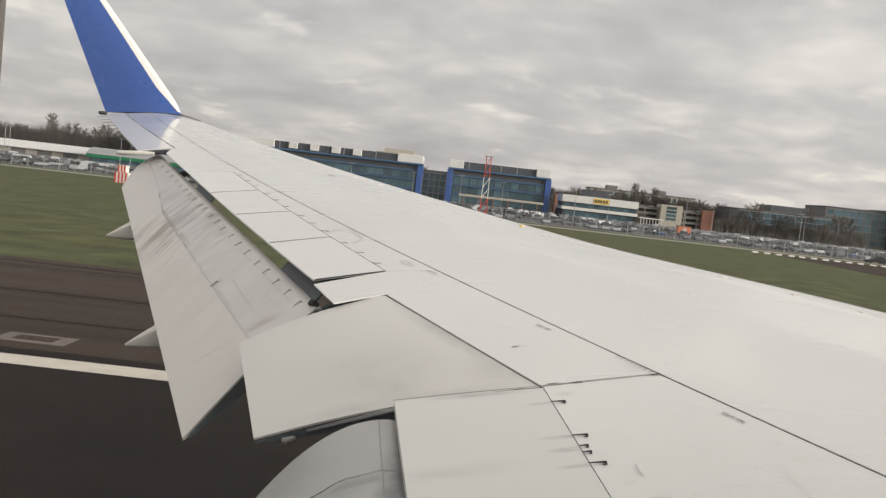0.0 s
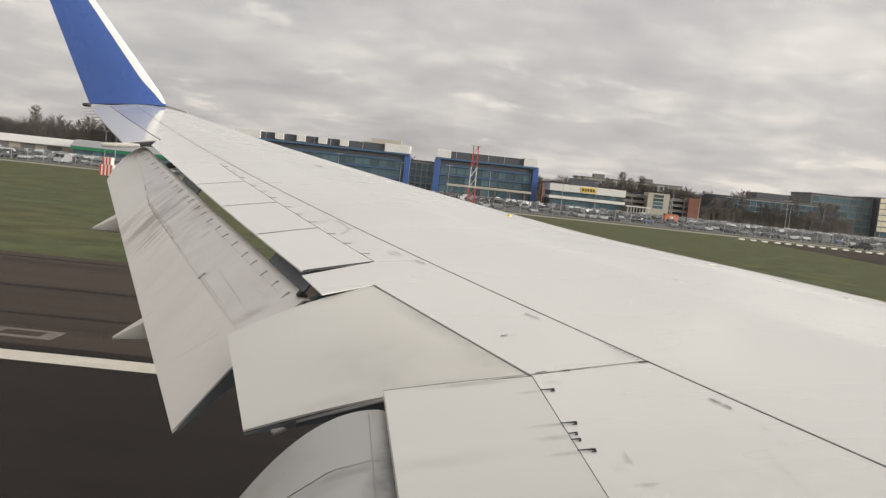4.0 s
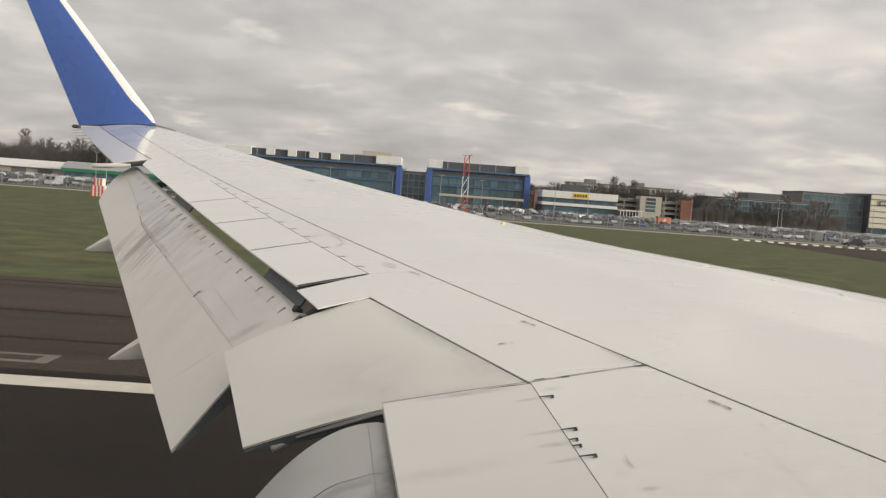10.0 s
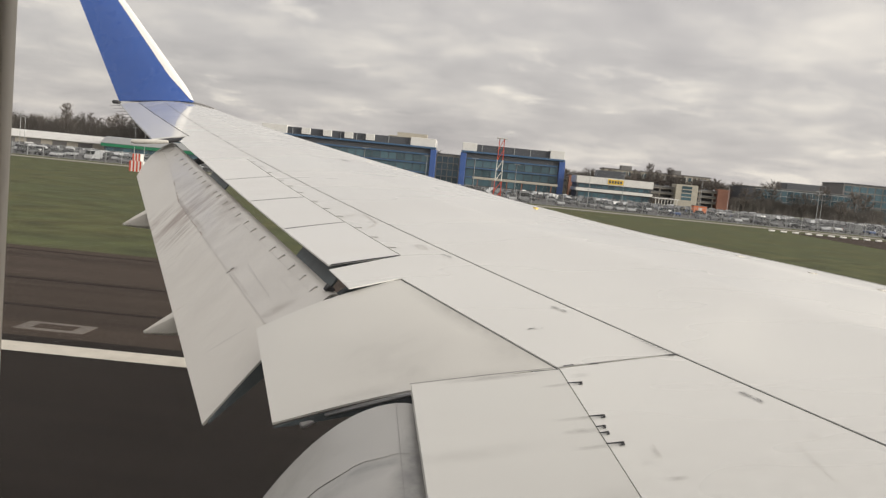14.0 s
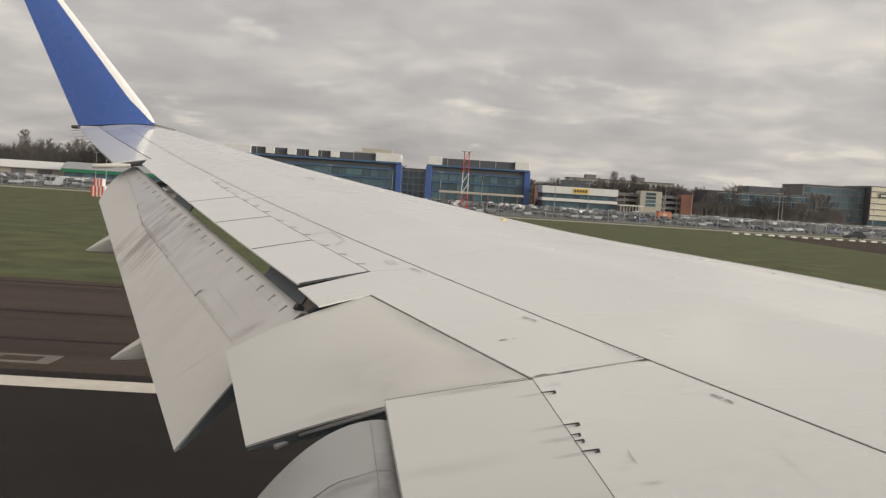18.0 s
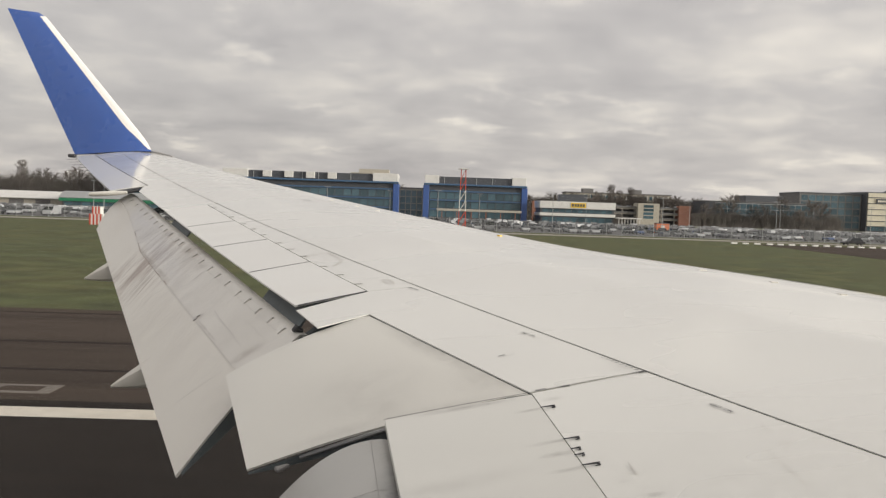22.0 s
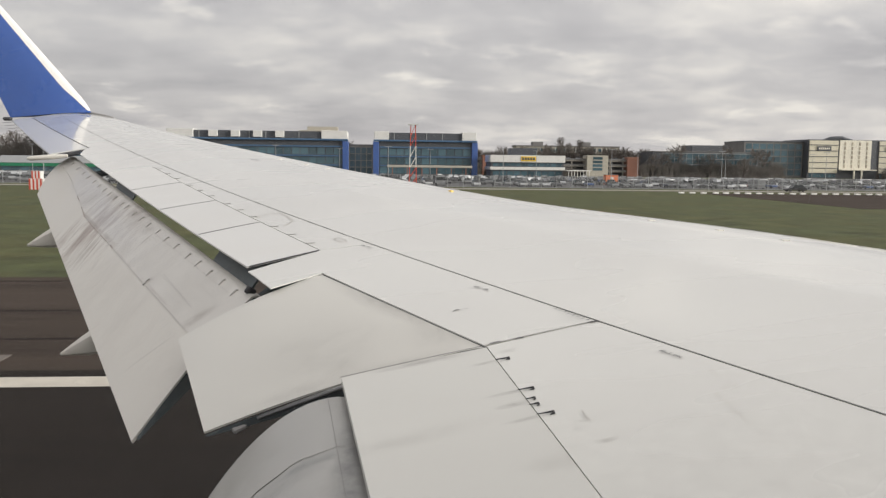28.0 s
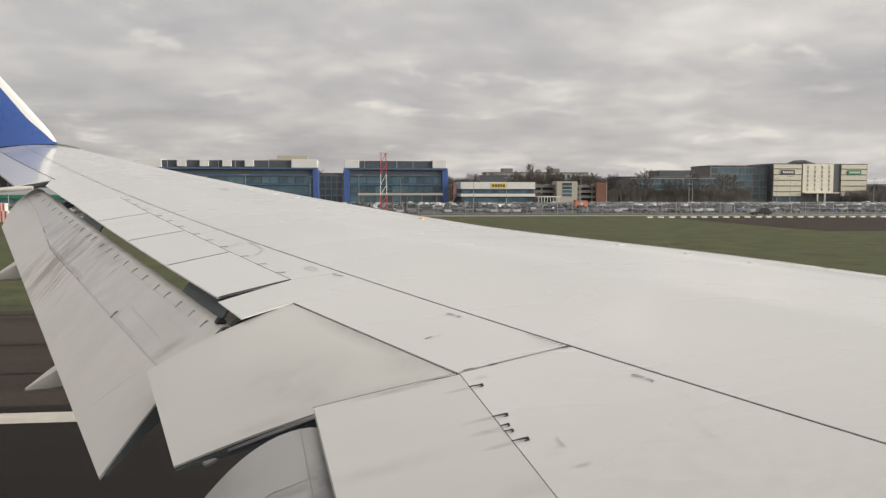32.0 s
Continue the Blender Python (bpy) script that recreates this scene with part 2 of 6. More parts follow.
def grime_and_shade(mat, spots, colour, turn=0.0):
    """Soft smears of dirt and painted shade at (x, y, length, width, strength), broken up by noise."""
    nt = mat.node_tree
    b = nt.nodes["Principled BSDF"]
    col = b.inputs["Base Color"].links[0].from_socket
    co, noise = nt.nodes.new("ShaderNodeTexCoord"), nt.nodes.new("ShaderNodeTexNoise")
    noise.inputs["Scale"].default_value, noise.inputs["Detail"].default_value, noise.inputs["Roughness"].default_value = 9.0, 6.0, 0.7
    nt.links.new(co.outputs["Object"], noise.inputs["Vector"])
    total = None
    for x, y, ln, wd, force in spots:
        mp, d, r = nt.nodes.new("ShaderNodeMapping"), nt.nodes.new("ShaderNodeVectorMath"), nt.nodes.new("ShaderNodeMapRange")
        mp.vector_type = "TEXTURE"
        mp.inputs["Location"].default_value = (x, y, 0)
        mp.inputs["Rotation"].default_value = (0, 0, radians(turn))
        mp.inputs["Scale"].default_value = (ln, wd, 1000.0)
        nt.links.new(co.outputs["Object"], mp.inputs["Vector"])
        d.operation = "LENGTH"
        nt.links.new(mp.outputs[0], d.inputs[0])
        r.interpolation_type = "SMOOTHSTEP"
        for k, v in (("From Min", 1.0), ("From Max", 0.0), ("To Min", 0.0), ("To Max", force)):
            r.inputs[k].default_value = v
        nt.links.new(d.outputs["Value"], r.inputs["Value"])
        if total is None:
            total = r.outputs[0]
        else:
            m = nt.nodes.new("ShaderNodeMath")
            m.operation = "MAXIMUM"
            nt.links.new(total, m.inputs[0])
            nt.links.new(r.outputs[0], m.inputs[1])
            total = m.outputs[0]
    fray = nt.nodes.new("ShaderNodeMapRange")
    for k, v in (("From Min", 0.3), ("From Max", 0.65), ("To Min", 0.25), ("To Max", 1.0)):
        fray.inputs[k].default_value = v
    nt.links.new(noise.outputs["Fac"], fray.inputs["Value"])
    m, mix = nt.nodes.new("ShaderNodeMath"), nt.nodes.new("ShaderNodeMix")
    m.operation, m.use_clamp, mix.data_type = "MULTIPLY", True, "RGBA"
    nt.links.new(total, m.inputs[0])
    nt.links.new(fray.outputs[0], m.inputs[1])
    nt.links.new(m.outputs[0], mix.inputs["Factor"])
    nt.links.new(col, mix.inputs["A"])
    mix.inputs["B"].default_value = (*colour, 1)
    nt.links.new(mix.outputs["Result"], b.inputs["Base Color"])


M_IBSPOIL = material("inboard_spoiler_paint", (0.71, 0.705, 0.66), 0.36, grain=0.02, scale=4.0, stain=0.35, stain_scale=1.1, stain_col=(0.64, 0.62, 0.585), stretch=(0.3, 1.2, 1.0), coat=0.2)
grime_and_shade(M_IBSPOIL, [(0.64, 4.30, 0.14, 0.03, 0.55), (0.68, 3.90, 0.16, 0.03, 0.5), (0.70, 3.77, 0.14, 0.04, 0.6), (0.73, 3.61, 0.16, 0.03, 0.5), (0.30, 4.44, 0.40, 0.05, 0.6), (0.80, 3.2, 0.30, 0.12, 0.25), (0.2, 3.6, 0.5, 0.10, 0.22)], (0.24, 0.225, 0.20), 8)
# first, broad spot: the fuselage's shade on the root, put into the colour; rest smears
grime_and_shade(M_WING, [(1.30, 2.0, 2.2, 3.1, 0.26), (0.95, 4.60, 0.34, 0.03, 0.55), (1.28, 4.665, 0.16, 0.04, 0.5), (0.74, 4.565, 0.14, 0.03, 0.5), (0.97, 3.54, 0.03, 0.11, 0.55), (1.01, 3.31, 0.09, 0.03, 0.6), (0.92, 3.45, 0.10, 0.05, 0.25), (0.57, 5.18, 0.07, 0.025, 0.7), (1.22, 4.80, 0.12, 0.14, 0.25), (1.60, 3.38, 0.04, 0.22, 0.25), (0.76, 4.42, 0.10, 0.05, 0.3), (0.86, 3.9, 0.08, 0.04, 0.2)], (0.30, 0.285, 0.26), 10)
grime_and_shade(M_AIL, [(0.02, 1.05, 0.16, 1.30, 0.7), (0.04, 1.75, 0.26, 0.50, 0.45), (0.30, 0.02, 0.75, 0.07, 0.45), (0.62, 1.30, 0.55, 0.75, 0.30), (0.66, 1.62, 0.22, 0.30, 0.35)], (0.36, 0.345, 0.315), 0)
grime_and_shade(M_AIL, [(0.45, 1.93, 0.50, 0.14, 0.5), (0.98, 1.62, 0.40, 0.10, 0.35)], (0.36, 0.345, 0.315), -25)
# first spot paints the shadow below the spoiler's rear edge; the others are smears
grime_and_shade(M_IBFLAP, [(-0.06, 3.5, 0.13, 1.1, 0.85), (-0.25, 3.72, 0.35, 0.07, 0.6), (-0.45, 3.66, 0.40, 0.10, 0.35), (-0.85, 4.05, 0.25, 0.10, 0.3)], (0.14, 0.145, 0.15), 0)
grime_and_shade(M_FLAP, [(0.715, 4.4, 0.045, 1.5, 0.7), (0.70, 5.6, 0.05, 0.7, 0.5), (0.70, 7.82, 0.10, 0.09, 0.6), (0.25, 5.2, 0.12, 0.35, 0.5), (0.30, 6.2, 0.14, 0.25, 0.4), (0.27, 3.8, 0.10, 0.4, 0.4), (0.60, 9.3, 0.25, 0.12, 0.45), (0.72, 8.1, 0.03, 0.7, 0.3)], (0.20, 0.155, 0.12), 0)
grime_and_shade(M_AFT, [(0.93, 5.40, 0.60, 0.022, 0.9), (0.92, 5.68, 0.58, 0.018, 0.85), (0.93, 5.53, 0.60, 0.060, 0.5), (0.95, 4.48, 0.55, 0.035, 0.5), (0.98, 4.95, 0.55, 0.12, 0.4), (0.90, 4.1, 0.40, 0.05, 0.4), (1.0, 6.3, 0.30, 0.05, 0.25)], (0.20, 0.15, 0.12), 52)
grime_and_shade(M_FLAP, [(0.40, 6.49, 0.22, 0.03, 0.6), (0.48, 4.2, 0.35, 0.06, 0.35), (0.45, 5.0, 0.30, 0.05, 0.4), (0.36, 5.55, 0.20, 0.06, 0.4), (0.50, 3.2, 0.30, 0.05, 0.35), (0.60, 2.5, 0.12, 0.25, 0.35)], (0.22, 0.185, 0.15), 40)
grime_and_shade(M_FLAP, [(0.715, 8.40, 0.014, 0.70, 0.30), (0.565, 8.35, 0.014, 0.80, 0.3), (0.725, 6.45, 0.014, 1.1, 0.3), (0.40, 8.9, 0.014, 0.5, 0.2)], (0.30, 0.28, 0.255))
grime_and_shade(M_AFT, [(1.06, 9.35, 0.34, 0.016, 0.5), (1.0, 3.1, 0.3, 0.012, 0.3)], (0.28, 0.265, 0.24))
# teal structure colour with the shade of the cove put into it
M_DARK = material("dark_shaded_structure", (0.058, 0.076, 0.082), 0.6, grain=0.2, scale=14.0, stain=0.4, stain_col=(0.12, 0.12, 0.115))
M_SEAM = material("dark_sealant", (0.045, 0.045, 0.048), 0.7, grain=0.15, scale=20.0)
M_MARK = material("black_stencil_paint", (0.06, 0.06, 0.065), 0.6, grain=0.2, scale=30.0)
M_BLUE = material("winglet_blue_paint", (0.024, 0.090, 0.36), 0.28, grain=0.03, scale=4.0, stain=0.12, stain_scale=0.8, stain_col=(0.03, 0.08, 0.30), coat=0.5)
M_EDGE = material("pale_leading_edge", (0.83, 0.815, 0.78), 0.32, grain=0.02, scale=6.0, coat=0.2)
M_METAL = material("bare_metal", (0.50, 0.50, 0.50), 0.35, metal=0.9, grain=0.08, scale=20.0)
M_STRAKE = material("strake_grey_paint", (0.33, 0.32, 0.31), 0.5, grain=0.1, scale=20.0)
M_YELLOW = material("yellow_paint", (0.75, 0.50, 0.04), 0.5, grain=0.05)
M_PLASTIC = material("cabin_plastic", (0.64, 0.585, 0.50), 0.55, grain=0.02, scale=60.0, stain=0.1)
M_GRASS = material("airfield_grass", (0.068, 0.078, 0.028), 0.9, grain=0.42, scale=0.45, stain=0.85, stain_scale=0.16, stain_col=(0.112, 0.100, 0.040), stretch=(0.7, 0.8, 1.0), bump=0.5, bump_scale=3.0, spec=0.2)
M_RUNWAY = material("runway_asphalt", (0.0245, 0.0205, 0.0178), 0.95, grain=0.16, scale=2.0, stain=0.5, stain_scale=0.10, stain_col=(0.034, 0.028, 0.024), stretch=(0.15, 1.0, 1.0), bump=0.25, bump_scale=30.0, spec=0.06)
M_SHOULDER = material("brown_shoulder_asphalt", (0.066, 0.051, 0.041), 0.95, grain=0.14, scale=1.4, stain=0.9, stain_scale=0.22, stain_col=(0.030, 0.0245, 0.021), stretch=(0.06, 1.2, 1.0), bump=0.25, bump_scale=30.0, spec=0.06)
M_LINE = material("runway_line_paint", (0.62, 0.58, 0.50), 0.7, grain=0.08, scale=3.0, stain=0.35, stain_scale=0.8, stain_col=(0.40, 0.36, 0.31))
M_CONCRETE = material("weathered_concrete", (0.30, 0.275, 0.24), 0.8, grain=0.10, scale=3.0, stain=0.4, stain_scale=0.5)
M_PIT = material("dirty_pit_concrete", (0.155, 0.135, 0.115), 0.85, grain=0.14, scale=3.0, stain=0.5, stain_scale=0.9, stain_col=(0.09, 0.075, 0.062))
M_TARMAC = material("car_park_tarmac", (0.085, 0.085, 0.088), 0.85, grain=0.12, scale=1.0, stain=0.3, stain_scale=0.08)
M_STEEL = material("galvanised_steel", (0.36, 0.37, 0.37), 0.5, metal=0.5, grain=0.08, scale=10.0)
M_BARK = material("winter_bark", (0.060, 0.046, 0.036), 0.9, grain=0.3, scale=3.0, random_tint=0.2)
M_TWIG = material("winter_twigs", (0.135, 0.115, 0.10), 0.9, grain=0.2, scale=2.0, random_tint=0.25)
# the haze of distance is put into this colour, lighter than the wood itself
M_WOOD = material("far_winter_wood", (0.078, 0.066, 0.057), 0.95, grain=0.35, scale=0.05, stain=0.5, stain_scale=0.012, stain_col=(0.050, 0.052, 0.030), random_tint=0.3, per_island=True)
M_HILL = material("far_hillside", (0.095, 0.095, 0.098), 0.95, grain=0.12, scale=0.01, stain=0.4, stain_scale=0.004)
M_OFFBLUE = material("office_blue_cladding", (0.045, 0.10, 0.30), 0.4, grain=0.05, scale=0.8, stain=0.2, stain_scale=0.2)
M_TEAL = material("teal_blue_band", (0.05, 0.11, 0.20), 0.4, grain=0.06, scale=0.8)
M_OFFGLASS = material("office_glass", (0.06, 0.11, 0.135), 0.14, grain=0.25, scale=0.35, random_tint=0.35, spec=0.6)
M_OFFWHITE = material("white_cladding", (0.66, 0.65, 0.62), 0.5, grain=0.04, scale=0.8, stain=0.2, stain_scale=0.3)
M_OFFDARK = material("dark_louvre", (0.065, 0.07, 0.08), 0.5, grain=0.1, scale=1.0)
M_BEIGE = material("beige_stone", (0.40, 0.37, 0.31), 0.7, grain=0.06, scale=1.0, stain=0.2)
M_CREAM = material("cream_panel", (0.62, 0.575, 0.45), 0.6, grain=0.05, scale=1.0, stain=0.15)
M_BRICK = material("red_brick", (0.24, 0.11, 0.075), 0.85, grain=0.15, scale=4.0, stain=0.3)
M_ROOF = material("grey_roof", (0.16, 0.155, 0.15), 0.7, grain=0.08, scale=1.0, stain=0.25, stain_scale=0.2)
M_ORANGE = material("orange_paint", (0.62, 0.17, 0.06), 0.6, grain=0.05)
M_RED = material("red_marker_paint", (0.50, 0.07, 0.04), 0.55, grain=0.05)
M_GREEN = material("green_canopy", (0.02, 0.19, 0.09), 0.45, grain=0.05)
M_TYRE = material("tyre_rubber", (0.02, 0.02, 0.02), 0.8, grain=0.1)
M_CARGLASS = material("car_glass", (0.015, 0.018, 0.02), 0.08, spec=0.6)
CAR_PAINTS = [material("car_paint_" + n, c, 0.3, coat=0.6, grain=0.02, random_tint=0.12) for n, c in
              (("silver", (0.42, 0.43, 0.44)), ("black", (0.02, 0.02, 0.024)), ("white", (0.72, 0.72, 0.71)), ("grey", (0.14, 0.145, 0.15)), ("blue", (0.04, 0.08, 0.20)), ("red", (0.32, 0.03, 0.025)))]


# ---- building helpers ----
def part(name, bm, mat, parent=None, label="", smooth=False):
    """Link a bmesh as one mesh object, under a thing or a part."""
    me = bpy.data.meshes.new(name)
    bm.normal_update()
    bm.to_mesh(me)
    bm.free()
    if smooth:
        me.shade_smooth()
    me.materials.append(mat)
    ob = new(name, me)
    if parent:
        ob.parent = parent
    return tagged(ob, label)


def shared(name, me, parent, m=None):
    ob = new(name, me)
    ob.parent = parent
    if m is not None:
        ob.matrix_local = m
    return ob


def thing(name, label, category, at=(0, 0, 0), group="", kind=""):
    ob = new(name)
    ob.location = at
    return tagged(ob, label, category, group, kind)


def box(bm, x0, x1, y0, y1, z0, z1, bevel=0.0):
    vs = [bm.verts.new(p) for p in ((x0, y0, z0), (x1, y0, z0), (x1, y1, z0), (x0, y1, z0), (x0, y0, z1), (x1, y0, z1), (x1, y1, z1), (x0, y1, z1))]
    fs = [bm.faces.new([vs[i] for i in f]) for f in ((3, 2, 1, 0), (4, 5, 6, 7), (0, 1, 5, 4), (1, 2, 6, 5), (2, 3, 7, 6), (3, 0, 4, 7))]
    if bevel:
        bmesh.ops.bevel(bm, geom=list({e for f in fs for e in f.edges}), offset=bevel, segments=1, affect="EDGES")
    return bm


def boxes(*dims, bevel=0.0):
    bm = bmesh.new()
    for d in dims:
        box(bm, *d, bevel=bevel)
    return bm


def tube(bm, points, radii, sides=6):
    """A tapered tube through the points."""
    rings = []
    for i, p in enumerate(points):
        p = Vector(p)
        a, b = Vector(points[max(i - 1, 0)]), Vector(points[min(i + 1, len(points) - 1)])
        q = (b - a).to_track_quat("Z", "Y")
        rings.append([bm.verts.new(p + q @ Vector((radii[i] * math.cos(k * math.tau / sides), radii[i] * math.sin(k * math.tau / sides), 0))) for k in range(sides)])
    for r0, r1 in zip(rings, rings[1:]):
        for k in range(sides):
            bm.faces.new((r0[k], r0[(k + 1) % sides], r1[(k + 1) % sides], r1[k]))
    bm.faces.new(rings[0][::-1])
    bm.faces.new(rings[-1])
    return bm


def sheet(bm, fn, nu, nv, thick):
    """A solid sheet: fn(a, b) gives the top for a, b in 0..1; thick metres deep (downwards)."""
    top = [[bm.verts.new(fn(i / nu, j / nv)) for j in range(nv + 1)] for i in range(nu + 1)]
    low = [[bm.verts.new(v.co - Vector((0, 0, thick))) for v in r] for r in top]
    for i in range(nu):
        for j in range(nv):
            bm.faces.new((top[i][j], top[i][j + 1], top[i + 1][j + 1], top[i + 1][j]))
            bm.faces.new((low[i][j], low[i + 1][j], low[i + 1][j + 1], low[i][j + 1]))
    ring_i = [(i, 0) for i in range(nu)] + [(nu, j) for j in range(nv)] + [(i, nv) for i in range(nu, 0, -1)] + [(0, j) for j in range(nv, 0, -1)]
    for a, b in zip(ring_i, ring_i[1:] + ring_i[:1]):
        bm.faces.new((top[a[0]][a[1]], top[b[0]][b[1]], low[b[0]][b[1]], low[a[0]][a[1]]))
    bmesh.ops.recalc_face_normals(bm, faces=bm.faces)
    return bm


# ---- the wing: x forward, y outboard, z up; the eye is at the origin, 5.3 m above the runway ----
TIP_Y = 21.4


def lead_x(y):
    return -6.73 + 0.69 * (TIP_Y - y)


def trail_x(y):
    return -8.6 + 0.42 * (TIP_Y - y)


def chord(y):
    return max(lead_x(y) - trail_x(y), 0.5)


def wing_z(x, y):
    c = chord(y)
    u = (lead_x(y) - x) / c
    a = max(u - 0.3, 0)
    t = min(max((y - 6.8) / 3.4, 0), 1)
    nose_lift = (0.042 - 0.072 * t * t * (3 - 2 * t)) * min(max((0.45 - u) / 0.45, 0), 1.2)
    return 4.27 + 0.048 * y + 0.00245 * y * y + c * (-0.3 * max(0.12 - u, 0) ** 2 - 0.08 * a - 0.08 * a * a) + nose_lift


def at_u(u, y, drop=0.0):
    x = lead_x(y) - u * chord(y)
    return Vector((x, y, wing_z(x, y) - drop))


def plan(x, y, drop=0.0):
    return Vector((x, y, wing_z(x, y) - drop))


def line_u(x0, y0, slope, y):
    """Share of the chord at which a straight line in plan lies at the span y."""
    return (lead_x(y) - (x0 - slope * (y - y0))) / chord(y)


def seam_u(y):
    return line_u(1.952, 3.542, 0.5393, y)


def hinge_u(y):
    return line_u(-0.427, 7.148, 0.4913, y)


def spoiler_te(y):
    return line_u(-1.003, 6.90, 0.490, y)


def skin(bm, corners, nu=10, nv=10, thick=0.008, drop=0.0, gap=0.0):
    """A skin panel between four plan corners (outer front, inner front, inner rear, outer rear), gap metres smaller all round."""
    a, b, c, d = [Vector((p[0], p[1])) for p in corners]
    if gap:
        mid = (a + b + c + d) / 4

        def pull(p, q, r):
            v, w = (q - p), (r - p)
            return p + v.normalized() * gap + w.normalized() * gap
        a, b, c, d = pull(a, b, d), pull(b, a, c), pull(c, b, d), pull(d, a, c)

    def fn(i, j):
        p = (a * (1 - j) + b * j) * (1 - i) + (d * (1 - j) + c * j) * i
        return plan(p.x, p.y, drop)
    return sheet(bm, fn, nu, nv, thick)


def uy(u, y):
    p = at_u(u, y)
    return (p.x, p.y)


wing = thing("aircraft_wing", "white swept airliner wing with lowered flaps and blue winglet", "aircraft wing", (4.5, 0.4, 4.2))
INV = Matrix.Translation(-Vector((4.5, 0.4, 4.2)))


def wpart(name, bm, mat, label="", smooth=False, parent=None):
    ob = part(name, bm, mat, parent or wing, label, smooth)
    ob.matrix_parent_inverse = INV if parent is None else Matrix.Identity(4)
    return ob


def smooth_flat(ob, deg=35):
    ob.data.shade_smooth()
    ob.data.set_sharp_from_angle(angle=radians(deg))
    return ob


Y_ROOT = 0.15
# front upper skin with its rounded nose
bm = bmesh.new()


def front(i, j):
    y = Y_ROOT + (21.55 - Y_ROOT) * j
    su = seam_u(y)
    return at_u(su - 0.0004 - (su + 0.085) * i, y)


sheet(bm, front, 34, 60, 0.008)
smooth_flat(wpart("upper_skin", bm, M_WING, "glossy white upper wing skin"))
bm = bmesh.new()
rows_ = []
for j in range(61):
    y = Y_ROOT + (21.55 - Y_ROOT) * j / 60
    x0, c = lead_x(y), chord(y)
    base = at_u(-0.085, y)
    ring = [bm.verts.new(base)]
    for k in range(1, 9):
        th = k * math.pi / 8
        ring.append(bm.verts.new((base.x + c * 0.028 * math.sin(th), y, base.z - c * 0.030 * (1 - math.cos(th)))))
    for u, d in ((0.1, 0.085), (0.3, 0.105), (0.64, 0.07)):
        ring.append(bm.verts.new((x0 - u * c, y, at_u(u, y).z - d * c)))
    rows_.append(ring)
for r0, r1 in zip(rows_, rows_[1:]):
    for k in range(len(r0) - 1):
        bm.faces.new((r0[k], r0[k + 1], r1[k + 1], r1[k]))
bmesh.ops.recalc_face_normals(bm, faces=bm.faces)
smooth_flat(wpart("leading_edge", bm, M_EDGE, "pale leading edge and lower wing skin"))
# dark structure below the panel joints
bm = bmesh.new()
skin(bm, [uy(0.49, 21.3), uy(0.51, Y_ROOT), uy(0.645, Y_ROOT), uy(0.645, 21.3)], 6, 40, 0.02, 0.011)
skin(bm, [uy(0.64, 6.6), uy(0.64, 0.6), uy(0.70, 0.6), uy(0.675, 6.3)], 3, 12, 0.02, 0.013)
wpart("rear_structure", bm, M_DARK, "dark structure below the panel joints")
# spar web in a dark colour that stands in for the cove's shadow
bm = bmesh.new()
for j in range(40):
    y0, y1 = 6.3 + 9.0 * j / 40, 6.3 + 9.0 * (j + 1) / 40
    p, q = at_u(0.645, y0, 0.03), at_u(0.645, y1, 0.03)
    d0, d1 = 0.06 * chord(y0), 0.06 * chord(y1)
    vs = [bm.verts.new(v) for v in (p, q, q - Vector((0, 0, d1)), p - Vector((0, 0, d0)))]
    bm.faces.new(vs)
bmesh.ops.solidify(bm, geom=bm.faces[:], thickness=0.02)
wpart("rear_spar", bm, M_DARK, "rear spar web, darkened to give the flap cove its shade")

# fixed skins behind the long seam
# spans of the spoiler joints, at the hinge and at the trailing edge
SP_Y = [13.05, 11.439, 9.957, 8.542, 7.148]
SP_Y_TE = [12.95, 11.344, 9.838, 8.349, 6.93]
E_SE, E_SC, E_AC = (1.326, 4.692), (0.653, 4.532), (-0.368, 6.442)
bm = bmesh.new()
for y0, y1 in zip(SP_Y, SP_Y[1:]):
    skin(bm, [uy(seam_u(y0) + 0.0005, y0), uy(seam_u(y1) + 0.0005, y1), uy(hinge_u(y1) - 0.0006, y1), uy(hinge_u(y0) - 0.0006, y0)], 2, 6)
wpart("spar_skin", bm, M_WING, "white skin strip in front of the spoilers")
bm = bmesh.new()
skin(bm, [uy(seam_u(15.25) + 0.0005, 15.25), uy(seam_u(13.06) + 0.0005, 13.06), uy(spoiler_te(12.96), 12.96), uy(spoiler_te(15.2) + 0.012, 15.2)], 6, 8)
skin(bm, [uy(seam_u(21.5) + 0.002, 21.5), uy(seam_u(15.25) + 0.0005, 15.25), uy(0.672, 15.78), uy(0.846, 21.5)], 6, 16)
skin(bm, [uy(0.672, 15.78), uy(seam_u(15.25) + 0.0005, 15.25), uy(spoiler_te(15.2) + 0.012, 15.2), uy(0.70, 15.74)], 4, 3)
wpart("outboard_skin", bm, M_WING, "white outboard skin before the outer aileron")
bm = bmesh.new()
skin(bm, [uy(seam_u(7.14) + 0.0005, 7.14), (E_SE[0] - 0.003, E_SE[1] + 0.006), (E_SC[0] + 0.001, E_SC[1] + 0.006), (E_AC[0] + 0.003, E_AC[1] + 0.003)], 12, 12)
skin(bm, [uy(seam_u(7.14) + 0.0005, 7.14), (E_AC[0] + 0.003, E_AC[1] + 0.003), (-0.40, 6.72), uy(hinge_u(7.14), 7.14)], 6, 6)
